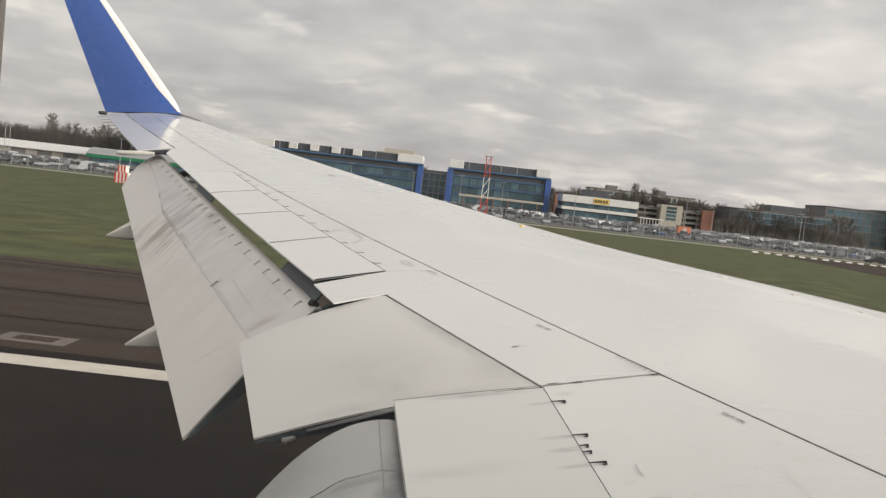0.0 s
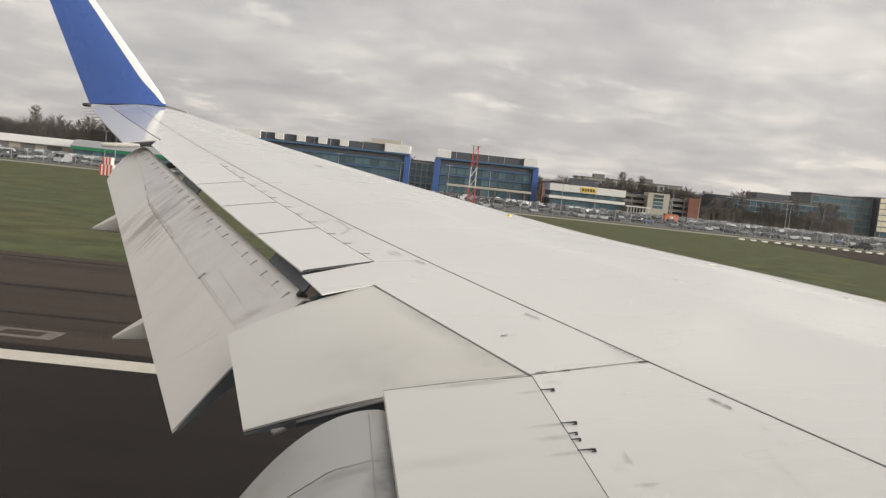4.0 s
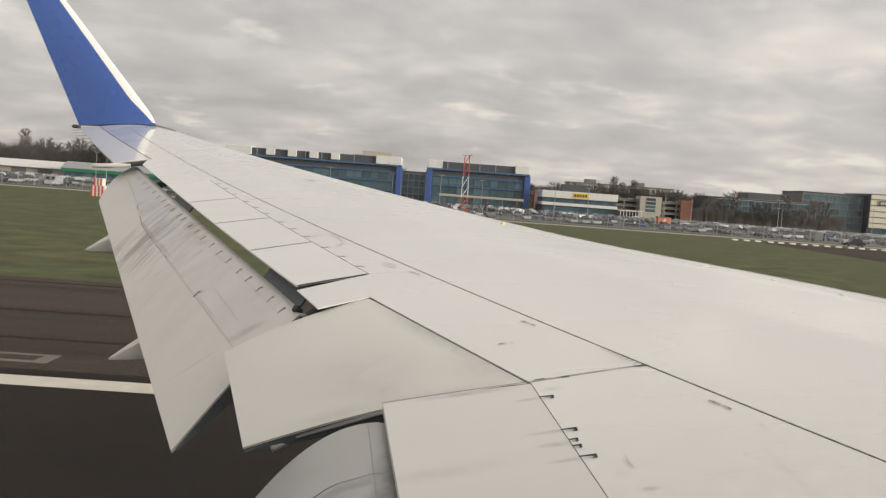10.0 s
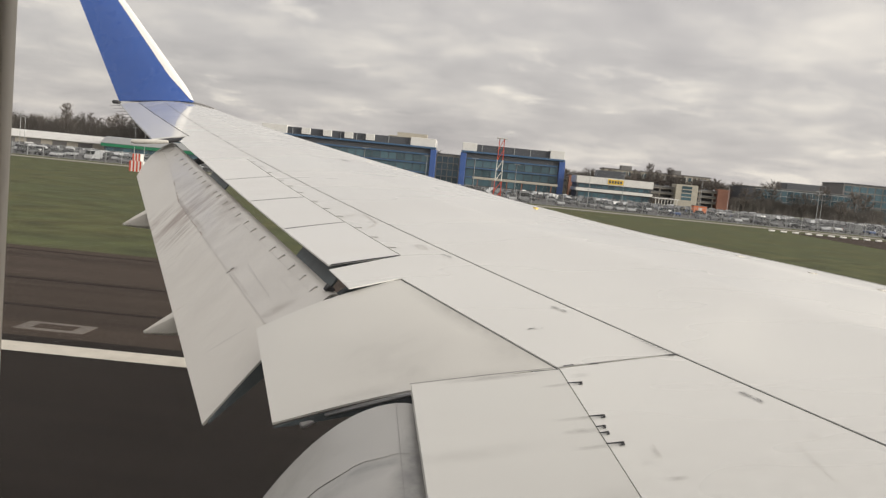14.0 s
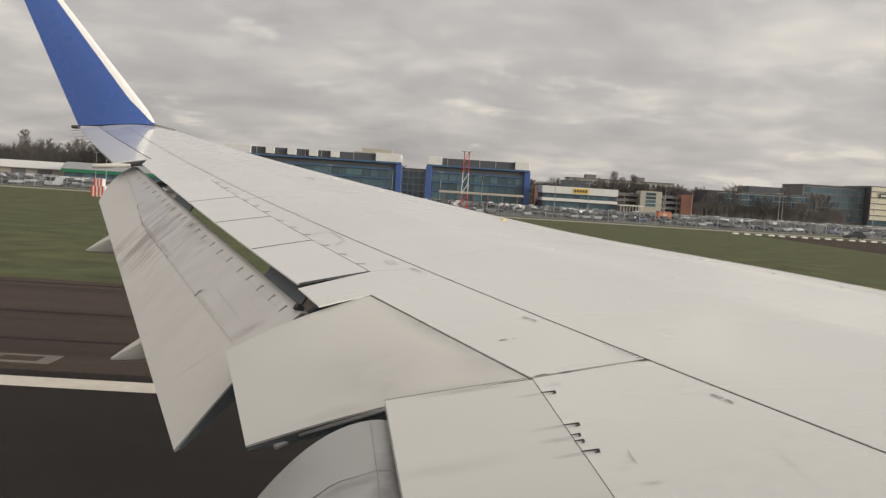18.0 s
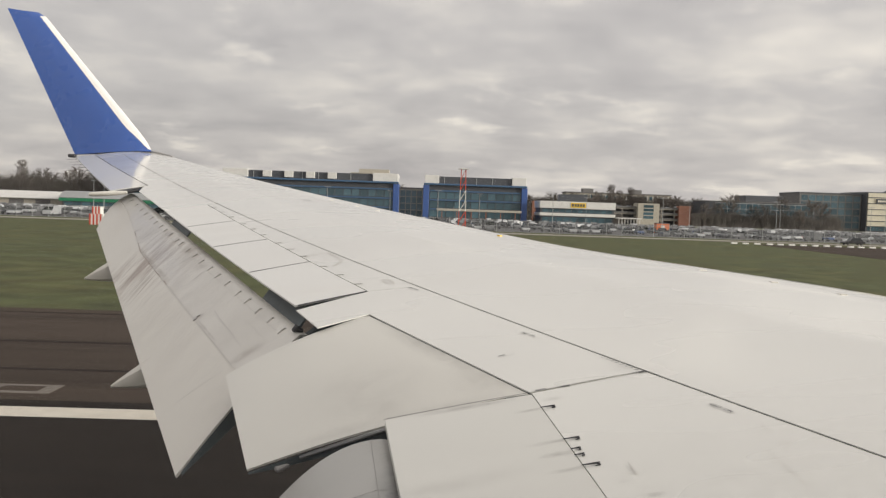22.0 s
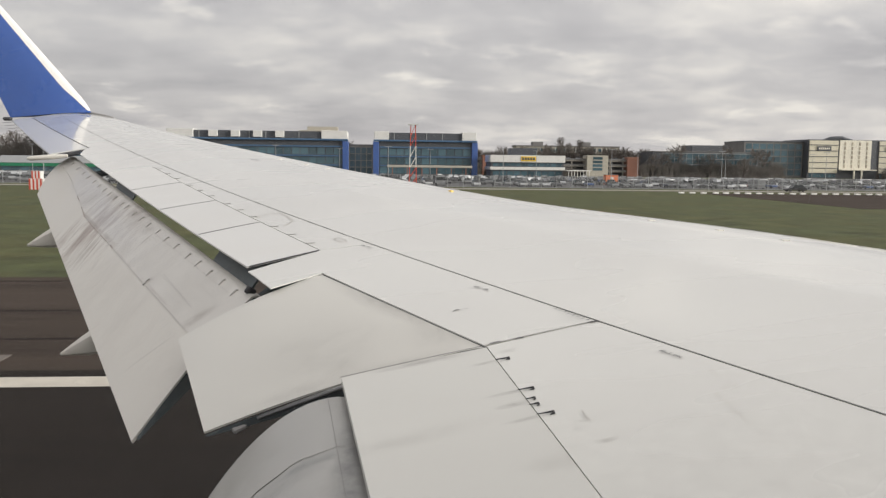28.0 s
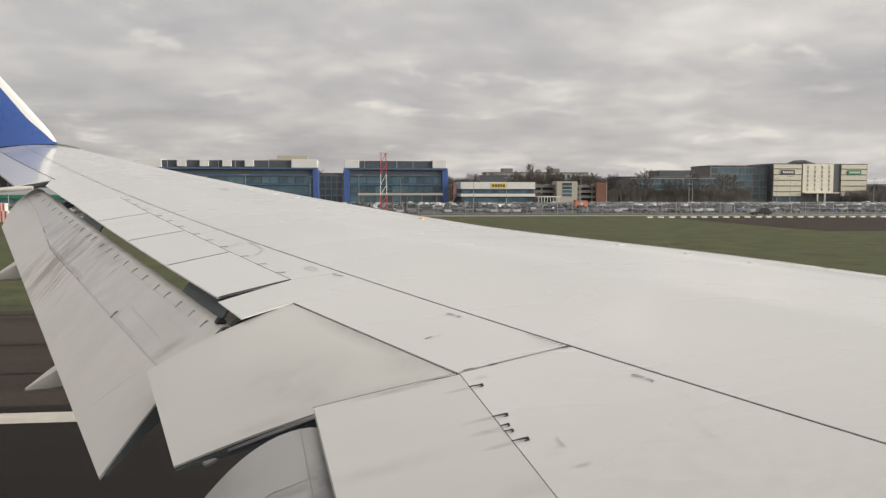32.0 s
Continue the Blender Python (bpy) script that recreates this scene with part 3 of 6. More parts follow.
skin(bm, [uy(hinge_u(7.14), 7.135), (E_AC[0] + 0.003, E_AC[1] + 0.003), (-0.739, 6.238), (-0.984, 6.79)], 6, 6)
wpart("middle_skin", bm, M_WING, "white skin panel before the inner aileron")
bm = bmesh.new()
skin(bm, [(E_SE[0], E_SE[1] - 0.006), uy(seam_u(Y_ROOT) + 0.0005, Y_ROOT), (1.254, 0.1), (E_SC[0] + 0.006, E_SC[1] - 0.006)], 10, 16)
wpart("inboard_skin", bm, M_WING, "white inboard skin with scuffs")

# spoilers, folded flat
for k, (y0, y1, e0, e1) in enumerate(zip(SP_Y, SP_Y[1:], SP_Y_TE, SP_Y_TE[1:])):
    bm = bmesh.new()
    skin(bm, [uy(hinge_u(y0) + 0.0006, y0), uy(hinge_u(y1) + 0.0006, y1), uy(spoiler_te(e1), e1), uy(spoiler_te(e0), e0)], 6, 6, 0.014, 0.0, 0.005)
    sp = wpart("spoiler", bm, M_SPOILER, "white outboard spoiler panel folded flat")
    bmh = bmesh.new()
    h1, t1 = Vector(uy(hinge_u(y1) + 0.002, y1)), Vector(uy(spoiler_te(e1) - 0.004, e1))
    seal_w = 0.010 + 0.004 * k
    sheet(bmh, lambda i, j: plan(h1.x + (t1.x - h1.x) * i, h1.y + (t1.y - h1.y) * i + seal_w * (j - 0.5) * (0.6 + 0.6 * i), -0.0025), 6, 1, 0.008)
    part("edge_seal", bmh, M_SEAM, sp, "dark rubber edge seal")
    for i in range(3):
        y = y0 + (y1 - y0) * (0.2 + 0.3 * i)
        p = at_u(hinge_u(y), y, -0.004)
        q = plan(p.x + 0.075, y - 0.015, -0.004)
        bmh = tube(bmesh.new(), [p - Vector((0.01, -0.003, 0)), p + Vector((0.03, 0, 0.002)), q], [0.003, 0.0038, 0.002], 5)
        part("hinge_fitting", bmh, M_STRAKE, sp)
bm = bmesh.new()
skin(bm, [(0.658, 4.516), (1.254, 0.1), (0.413, 0.1), (-0.148, 4.403)], 8, 18, 0.035, 0.0, 0.004)
ib = wpart("inboard_spoiler", bm, M_IBSPOIL, "white inboard spoiler panel folded flat")
for x, y, n in ((0.688, 4.304, 0.062), (0.743, 3.901, 0.062), (0.762, 3.79, 0.028), (0.766, 3.726, 0.030), (0.780, 3.62, 0.066)):
    p = plan(x, y, -0.006)
    bmh = tube(bmesh.new(), [p + Vector((-0.012, 0.004, 0)), p + Vector((0, 0, 0.003)), plan(x + n * 0.75, y + 0.010, -0.006), plan(x + n, y + 0.006, -0.007), plan(x + n * 1.02, y - 0.006, -0.005), plan(x + n * 0.7, y - 0.012, -0.003)], [0.002, 0.003, 0.004, 0.0065, 0.005, 0.0015], 6)
    part("hinge_hook", bmh, M_SEAM, ib, "black spoiler hinge hook")

# outer aileron
bm = bmesh.new()
skin(bm, [uy(0.853, 21.5), uy(0.676, 15.80), (-5.83, 15.72), (-8.90, 21.62)], 6, 18, 0.03, 0.0, 0.014)
wpart("outer_aileron", bm, M_SPOILER, "white outer aileron")
bm = bmesh.new()
skin(bm, [uy(0.835, 21.5), uy(0.655, 15.74), uy(0.70, 15.72), uy(0.875, 21.5)], 2, 24, 0.02, 0.014)
skin(bm, [uy(0.655, 15.86), uy(0.655, 15.66), (-5.84, 15.60), (-5.84, 15.80)], 6, 2, 0.02, 0.016)
wpart("aileron_gap", bm, M_SEAM, "dark gap round the outer aileron")
for k in range(7):
    s = k / 6
    p = Vector((-6.9, 17.85, 0)).lerp(Vector((-8.72, 21.25, 0)), s)
    p = plan(p.x, p.y, 0.01)
    wpart("static_wick", tube(bmesh.new(), [p, p + Vector((-0.26, 0.02, -0.02))], [0.005, 0.003], 4), M_SEAM)


# surfaces with a frame of their own: local x runs aft, y runs inboard along the hinge, z up
def framed(a, e, v):
    e = Vector(e).normalized()
    v = (Vector(v) - e * Vector(v).dot(e)).normalized()
    n = v.cross(e)
    m = Matrix((v, e, n)).transposed().to_4x4()
    return Matrix.Translation(a) @ m


def wframe(name, bm, mat, m, label=""):
    ob = part(name, bm, mat, wing, label)
    ob.matrix_parent_inverse = INV
    ob.matrix_basis = m
    return smooth_flat(ob, 40)


FLAP = framed((-4.933, 15.2, 5.287), (0.436, -0.894, -0.1026), (-0.7946, -0.329, -0.5103))


def flap_te(s):
    return 1.035 + 0.0403 * max(s, 0)


def flap_split(s):
    """Chord of the joint between the front and the aft panel."""
    t = min(max((s + 1.2) / 5.2, 0), 1)
    return 0.42 + 0.318 * t * t * (1.6 - 0.6 * t)


def flap_end0(c):
    return -1.27 + 1.52 * max(c, 0) ** 2.5


def flap_end1(c):
    return 9.38 + 0.72 * c


def flap_top(c, s):
    te = flap_te(s)
    return -0.07 * (max(0.20 - c, 0) / 0.10) ** 2 + 0.035 * math.sin(math.pi * min(max(c / te, 0), 1))


def flap_sheet(lo, hi, thick0, thick1, dz=0.0, nc=10, ns=40):
    bm = bmesh.new()

    def pos(i, j):
        # i along the chord, j along the span
        c = 0.5
        for _ in range(4):
            s = flap_end0(c) + (flap_end1(c) - flap_end0(c)) * j
            c = lo(s) + (hi(s) - lo(s)) * i
        return c, s
    top, low = [], []
    for i in range(nc + 1):
        rt, rl = [], []
        for j in range(ns + 1):
            c, s = pos(i / nc, j / ns)
            h = flap_top(c, s) + dz
            th = thick0 + (thick1 - thick0) * i / nc
            rt.append(bm.verts.new((c, s, h)))
            rl.append(bm.verts.new((c, s, h - th)))
        top.append(rt)
        low.append(rl)
    for i in range(nc):
        for j in range(ns):
            bm.faces.new((top[i][j], top[i + 1][j], top[i + 1][j + 1], top[i][j + 1]))
            bm.faces.new((low[i][j], low[i][j + 1], low[i + 1][j + 1], low[i + 1][j]))
    for j in range(ns):
        bm.faces.new((top[0][j], top[0][j + 1], low[0][j + 1], low[0][j]))
        bm.faces.new((top[nc][j + 1], top[nc][j], low[nc][j], low[nc][j + 1]))
    for i in range(nc):
        bm.faces.new((top[i + 1][0], top[i][0], low[i][0], low[i + 1][0]))
        bm.faces.new((top[i][ns], top[i + 1][ns], low[i + 1][ns], low[i][ns]))
    bmesh.ops.recalc_face_normals(bm, faces=bm.faces)
    return bm


flap = wframe("outboard_flap", flap_sheet(lambda s: 0.115, lambda s: flap_split(s) - 0.001, 0.05, 0.16), M_FLAP, FLAP, "lowered grey outboard flap with brown soot streaks")
aft = part("aft_flap", flap_sheet(lambda s: flap_split(s) + 0.001, flap_te, 0.13, 0.018, dz=-0.002), M_AFT, flap, "lighter aft panel of the flap")
smooth_flat(aft, 40)
# dark rib that closes the inner end of the flap
bm = bmesh.new()
ends = []
for k in range(13):
    c = 0.06 + (flap_te(10.0) - 0.08) * k / 12
    s = flap_end1(c) + 0.006
    h = flap_top(c, s)
    ends.append((bm.verts.new((c, s, h - 0.015)), bm.verts.new((c, s + 0.02, h - 0.03 - 0.10 * math.sin(math.pi * min(0.12 + 0.9 * k / 12, 1))))))
for (a, b), (c, d) in zip(ends, ends[1:]):
    bm.faces.new((a, b, d, c))
part("end_rib", bm, M_DARK, flap, "dark rib closing the flap end")
# L-shaped tabs; the shadow at each one is put into shape and grey
tab = boxes((-0.045, 0.04, -0.006, 0.005, -0.012, 0.005), (-0.045, -0.032, -0.006, 0.018, -0.012, 0.005), bevel=0.002)
M_JOINT = material("grimy_joint", (0.24, 0.235, 0.22), 0.7, grain=0.2, scale=12.0)
M_TAB = material("shadow_grey_tab", (0.47, 0.45, 0.42), 0.6, grain=0.1, scale=30.0)
tab_me = bpy.data.meshes.new("slot_tab")
tab.to_mesh(tab_me)
tab.free()
tab_me.materials.append(M_TAB)
TABS = (-0.35, 0.36, 1.01, 1.55, 2.12, 2.60, 3.05, 3.46, 3.87, 4.40, 4.68, 5.19, 5.59, 6.01, 6.46, 6.87, 7.29, 7.77, 8.12, 8.52, 8.89, 9.25)
for k, s in enumerate(TABS):
    c = 0.283 - 0.0045 * max(s - 2.0, 0) + 0.006 * (k % 2)
    shared("slot_tab", tab_me, flap, pose(c, s, flap_top(c, s) + 0.004, 0, 0, 26 + 5 * (k % 3)))


def flap_line(name, pts, w, mat, label="", rough=False):
    """A thin raised line over the flap, through points given by chord and span."""
    bm, last = bmesh.new(), None
    for k, (c, s) in enumerate(pts):
        a, b = Vector(pts[max(k - 1, 0)]), Vector(pts[min(k + 1, len(pts) - 1)])
        d = (b - a).normalized() * w / 2 * (0.5 + 0.9 * abs(noise.noise((c * 3.0, s * 2.3, 1.7))) * 2 if rough else 1.0)
        r = [bm.verts.new((c - d.y, s + d.x, flap_top(c, s) + 0.003)), bm.verts.new((c + d.y, s - d.x, flap_top(c, s) + 0.003))]
        if last:
            bm.faces.new((last[0], last[1], r[1], r[0]))
        last = r
    return part(name, bm, mat, flap, label)


M_HAIR = material("faint_flap_joint", (0.53, 0.515, 0.49), 0.6, grain=0.2, scale=9.0)
M_RUST = material("brown_joint_dirt", (0.30, 0.225, 0.185), 0.8, grain=0.35, scale=6.0, stain=0.9, stain_scale=3.0, stain_col=(0.52, 0.49, 0.45))
for s0, n in ((2.5, 5), (3.35, 8), (4.3, 9), (5.3, 5), (5.95, 3)):
    flap_line("joint_dirt", [(flap_split(s) - 0.004 + 0.008 * noise.noise((s * 2.7, 0.3, 0)), s) for s in [s0 + 0.1 * k for k in range(n)]], 0.009, M_RUST, "brown dirt along the panel joint", True)
flap_line("panel_joint", [(flap_split(s), s) for s in [6.2 + 0.25 * k for k in range(14)]], 0.005, M_HAIR)
flap_line("panel_joint", [(0.545 + 0.008 * k, 7.9 + 0.24 * k) for k in range(6)], 0.005, M_HAIR)
flap_line("panel_joint", [(0.315 - 0.0045 * (s - 2.0), s) for s in [2.6 + 0.3 * k for k in range(23)]], 0.004, M_HAIR)
for c, s in ((0.69, 7.80), (0.735, 7.84)):
    part("fastener_plate", boxes((c - 0.020, c + 0.020, s - 0.005, s + 0.005, flap_top(c, s) - 0.01, flap_top(c, s) + 0.008), bevel=0.003), M_JOINT, flap)
part("corner_fitting", tube(bmesh.new(), [(0.13, 9.38, -0.02), (0.16, 9.40, 0.035), (0.19, 9.41, 0.03)], [0.025, 0.03, 0.018], 8), M_SEAM, flap, "dark round corner fitting")

# dark tracks that carry the flap across the cove
for y, r in ((7.12, 0.05), (14.4, 0.06)):
    a, b = at_u(0.64, y, 0.20), FLAP.inverted() @ at_u(0.64, y, 0.20)
    end = FLAP @ Vector((0.45, b.y + 0.15, -0.12))
    bm = tube(bmesh.new(), [a, a.lerp(end, 0.5) + Vector((0, 0, 0.05)), end], [r * 0.9, r, r * 0.7], 8)
    wpart("flap_track", bm, M_DARK, "dark steel flap track in the cove")
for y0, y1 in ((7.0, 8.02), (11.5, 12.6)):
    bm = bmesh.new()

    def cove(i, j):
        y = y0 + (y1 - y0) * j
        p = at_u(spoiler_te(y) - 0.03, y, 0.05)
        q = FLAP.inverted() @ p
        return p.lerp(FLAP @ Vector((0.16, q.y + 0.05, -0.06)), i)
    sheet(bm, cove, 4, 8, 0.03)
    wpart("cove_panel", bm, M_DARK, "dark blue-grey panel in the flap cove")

# inner aileron, drooped
AIL = framed((-0.366, 6.433, 4.440), (0.471, -0.879, -0.0722), (-0.8341, -0.4172, -0.3609))
bm = bmesh.new()


def ail(i, j):
    s0, c0 = -0.022 * i, 1.167 * i
    s1, c1 = 2.150 + (1.476 - 2.150) * i, 1.462 * i
    c, s = c0 + (c1 - c0) * j, s0 + (s1 - s0) * j
    return Vector((c + 0.006, s, 0.045 * math.sin(math.pi * min(i * 0.9, 1)) - 0.008 * (max(0.06 - i, 0) / 0.06) ** 2))


sheet(bm, ail, 14, 16, 0.012)
inner = wframe("inner_aileron", bm, M_AIL, AIL, "drooped white inner aileron with soot haze")
bm = bmesh.new()
for k in range(12):
    i = k / 11
    c, s = 1.462 * i + 0.006, 2.150 - 0.674 * i + 0.004
    z = 0.045 * math.sin(math.pi * min(i * 0.9, 1)) - 0.03
    r = [bm.verts.new((c, s, z + 0.012)), bm.verts.new((c, s + 0.012, z + 0.004 - 0.15 * (1 - i) ** 0.7 * (1 - 0.3 * i)))]
    if k:
        bm.faces.new((last[0], last[1], r[1], r[0]))
    last = r
part("closing_rib", bm, M_DARK, inner, "dark rib below the aileron edge")
seal = tube(bmesh.new(), [(0.62, 1.882, 0.030), (0.80, 1.797, 0.026), (1.02, 1.694, 0.014), (1.20, 1.610, 0.002)], [0.007, 0.012, 0.013, 0.010], 6)
part("seal_strip", seal, M_METAL, inner, "pale metal seal strip")
part("drive_fitting", boxes((1.24, 1.34, 1.54, 1.585, -0.04, -0.01), bevel=0.008), M_STRAKE, inner, "small metal drive fitting")

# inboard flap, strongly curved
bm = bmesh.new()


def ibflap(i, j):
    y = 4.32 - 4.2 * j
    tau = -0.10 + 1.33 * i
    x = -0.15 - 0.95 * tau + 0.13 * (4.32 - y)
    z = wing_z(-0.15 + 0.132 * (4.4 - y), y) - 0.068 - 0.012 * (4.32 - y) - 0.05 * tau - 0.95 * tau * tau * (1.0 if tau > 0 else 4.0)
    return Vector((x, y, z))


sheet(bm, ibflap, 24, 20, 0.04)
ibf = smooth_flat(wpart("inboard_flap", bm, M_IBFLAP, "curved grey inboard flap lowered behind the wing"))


def seam_on(fn, pts, w=0.006, lift=0.003):
    bm = bmesh.new()
    last = None
    for i, j in pts:
        p = fn(i, j) + Vector((0, 0, lift))
        d = Vector((w, w * 0.6, 0))
        r = [bm.verts.new(p - d), bm.verts.new(p + d)]
        if last:
            bm.faces.new((last[0], last[1], r[1], r[0]))
        last = r
    return bm


part("panel_joint", seam_on(ibflap, [(0.125, j / 12) for j in range(13)], 0.0014), M_STRAKE, ibf).matrix_parent_inverse = Matrix.Identity(4)
part("panel_joint", seam_on(ibflap, [(i / 24, 0.13 + 0.002 * math.sin(i * 1.7)) for i in range(13)], 0.0030), M_STRAKE, ibf)

# flap-track fairings, hung below the flap
for c, sp, ln in ((1.53, 3.44, 1.45), (1.66, 8.08, 1.55)):
    pts, rad = [], []
    for k in range(9):
        f = k / 8
        pts.append((c - ln * f, sp - 0.25 * f, -0.03 - 0.26 * math.sin(math.pi * f * 0.55)))
        rad.append(0.012 + 0.20 * math.sin(math.pi * min(f * 1.0, 0.5)))
    bm = tube(bmesh.new(), pts, rad, 8)
    for v in bm.verts:
        v.co.y = sp + (v.co.y - sp) * 0.55
    smooth_flat(part("flap_track_fairing", bm, M_AFT, flap, "pale pointed flap-track fairing"), 30)
# fairing at the outer end of the flap
bm = tube(bmesh.new(), [(-6.06, 15.35, 5.297), (-6.0, 15.35, 5.30), (-5.6, 15.35, 5.335), (-5.38, 15.36, 5.350)], [0.028, 0.042, 0.045, 0.030], 8)
smooth_flat(wpart("end_fairing", bm, M_AFT, "slim pale fairing at the flap end"), 60)
wpart("end_gap", tube(bmesh.new(), [(-5.55, 15.45, 5.345), (-5.40, 15.44, 5.365), (-5.14, 15.40, 5.40)], [0.012, 0.045, 0.012], 6), M_SEAM, "dark wedge behind the fairing")


# winglet: a straight tapered blade that leans outboard, with a rounded top
bm = bmesh.new()
WL = 26
TOP = 0.94
LE_FOOT, LE_TOP = Vector((-6.90, 21.55, 6.49)), Vector((-10.36, 23.1, 10.07))
TE_FOOT, TE_TOP = Vector((-8.95, 21.72, 6.30)), Vector((-11.38, 23.12, 10.25))


def winglet_edge(t):
    """Leading and trailing edge at the share t of the winglet's length."""
    f = min(t / TOP, 1.0)
    le, te = LE_FOOT.lerp(LE_TOP, f), TE_FOOT.lerp(TE_TOP, t)
    foot = max(0.10 - t, 0.0) / 0.10
    le += Vector((-0.02, -0.10, -0.05)) * foot * foot
    if t > TOP:
        g = (t - TOP) / (1 - TOP)
        le = le.lerp(TE_TOP, 0.85 * g * g) + Vector((-0.15, 0.05, 0.16)) * g * (1 - g) * 2
    return le, te


def winglet_ring(bm, t, sec):
    le, te = winglet_edge(t)
    ax = te - le
    nrm = ax.cross(LE_TOP - LE_FOOT).normalized()
    if nrm.y > 0:
        nrm = -nrm
    return [bm.verts.new(le + ax * f + nrm * h * ax.length) for f, h in sec] + [bm.verts.new(le + ax * f - nrm * h * ax.length) for f, h in sec[-1:0:-1]]


def bridge(bm, rings):
    n = len(rings[0])
    for r0, r1 in zip(rings, rings[1:]):
        for k in range(n):
            bm.faces.new((r0[k], r0[(k + 1) % n], r1[(k + 1) % n], r1[k]))
    bm.faces.new(rings[0])
    bm.faces.new(rings[-1])
    bmesh.ops.recalc_face_normals(bm, faces=bm.faces)


prof = [(0.0, 0.0), (0.02, 0.014), (0.08, 0.027), (0.2, 0.038), (0.4, 0.042), (0.7, 0.026), (1.0, 0.003)]
bridge(bm, [winglet_ring(bm, k / WL, prof) for k in range(WL + 1)])
wlt = smooth_flat(wpart("winglet", bm, M_BLUE, "deep blue upswept winglet with white leading edge"), 50)
bm = bmesh.new()
rings = []
for k in range(25):
    t = 0.008 + (TOP - 0.012) * (k / 24) ** 1.25
    le, te = winglet_edge(t)
    ln = (te - le).length
    w = (0.265 - 0.13 * t) * min(1.0, t / 0.15) ** 0.6 / ln
    lip = 0.004
    rings.append(winglet_ring(bm, t, [(-lip, 0.0), (w * 0.1, 0.012 + 0.022 * w), (w * 0.5, 0.018 + 0.06 * w), (w, 0.024 + 0.09 * w), (w + 0.001, 0.01)]))
bridge(bm, rings)
smooth_flat(part("winglet_leading_edge", bm, M_EDGE, wlt, "white winglet leading edge"), 50)
wpart("tail_light", boxes((-9.10, -8.90, 21.60, 21.74, 6.22, 6.31), bevel=0.03), M_SEAM, "dark position light at the winglet foot")
bm = tube(bmesh.new(), [(-6.26, 21.08, 6.29), (-6.38, 21.18, 6.32), (-6.60, 21.34, 6.365), (-6.86, 21.50, 6.41), (-7.1, 21.6, 6.47)], [0.02, 0.035, 0.04, 0.04, 0.03], 6)
smooth_flat(wpart("tip_strake", bm, M_STRAKE, "grey strake ahead of the winglet foot"), 60)

# small marks on the skin
wpart("lifting_point", tube(bmesh.new(), [at_u(0.02, 10.1, 0.02), at_u(0.02, 10.1, -0.012)], [0.034, 0.030], 8), M_YELLOW, "yellow lifting point on the leading edge")
for y in (13.6, 12.9, 12.4, 7.6, 7.0, 6.5):
    p = at_u(0.03, y, 0.0)
    wpart("edge_pad", boxes((p.x - 0.03, p.x + 0.03, y - 0.04, y + 0.04, p.z - 0.01, p.z + 0.005), bevel=0.003), M_AFT, "small grey pad on the leading edge")


def stroke(name, pts, w, mat, lift=0.004, label=""):
    """A thin raised line over the wing skin."""
    bm = bmesh.new()
    last = None
    for k, (x, y) in enumerate(pts):
        a = Vector(pts[max(k - 1, 0)])
        b = Vector(pts[min(k + 1, len(pts) - 1)])
        d = (b - a).normalized()
        nn = Vector((-d.y, d.x)) * w / 2
        r = [bm.verts.new(plan(x - nn.x, y - nn.y, -lift)), bm.verts.new(plan(x + nn.x, y + nn.y, -lift))]
        if last:
            bm.faces.new((last[0], last[1], r[1], r[0]))
        last = r
    return wpart(name, bm, mat, label)


stroke("seam_sealant", [uy(seam_u(y), y) for y in [Y_ROOT + 0.1 + (21.2 - Y_ROOT) * k / 40 for k in range(41)]], 0.0062, M_SEAM, 0.003, "dark sealant line along the wing")
M_SCUFF = material("pale_scuff", (0.58, 0.565, 0.535), 0.6, grain=0.2, scale=30.0)
M_FAINT = material("faint_grey_line", (0.56, 0.545, 0.52), 0.6, grain=0.1, scale=20.0)
stroke("access_panel_outline", [(-1.202, 8.762), (-1.086, 8.868), (-0.96, 8.866), (-0.87, 8.68), (-0.784, 8.45), (-0.80, 8.34), (-0.845, 8.241)], 0.014, M_FAINT)
for pts, w in (([(1.665, 3.855), (1.665, 3.761)], 0.003), ([(1.678, 3.68), (1.704, 3.611)], 0.0025), ([(1.64, 3.615), (1.67, 3.635), (1.70, 3.612)], 0.002),
               ([(1.582, 3.597), (1.595, 3.431), (1.603, 3.276), (1.63, 3.236)], 0.003), ([(0.971, 3.608), (0.974, 3.538), (0.986, 3.496)], 0.005),
               ([(0.95, 3.314), (1.008, 3.319), (1.021, 3.281)], 0.004), ([(1.008, 3.319), (1.054, 3.322)], 0.003), ([(0.93, 3.512), (0.965, 3.502), (0.986, 3.496)], 0.004), ([(0.80, 4.40), (0.803, 4.37)], 0.003)):
    stroke("scuff", pts, w * 0.8, M_SCUFF)
JOINT = [Vector(E_SC).lerp(Vector(E_SE), k / 12) for k in range(13)]
stroke("seal_joint", [(p.x, p.y + 0.0015 * math.sin(k * 2.3)) for k, p in enumerate(JOINT)], 0.005, M_MARK)
stroke("seal_patch", [(0.83, 4.572), (0.86, 4.578), (0.875, 4.574)], 0.016, M_MARK)
stroke("seal_strip", [(E_SC[0] + (-0.15 - E_SC[0]) * k / 8, E_SC[1] + (4.40 - E_SC[1]) * k / 8 + 0.002) for k in range(9)], 0.007, M_MARK, 0.003, "dark seal beside the inboard spoiler")
stroke("seal_patch", [(1.28, 4.672), (1.34, 4.684)], 0.013, M_MARK)
stroke("seal_patch", [(0.68, 4.553), (0.74, 4.567)], 0.010, M_MARK)
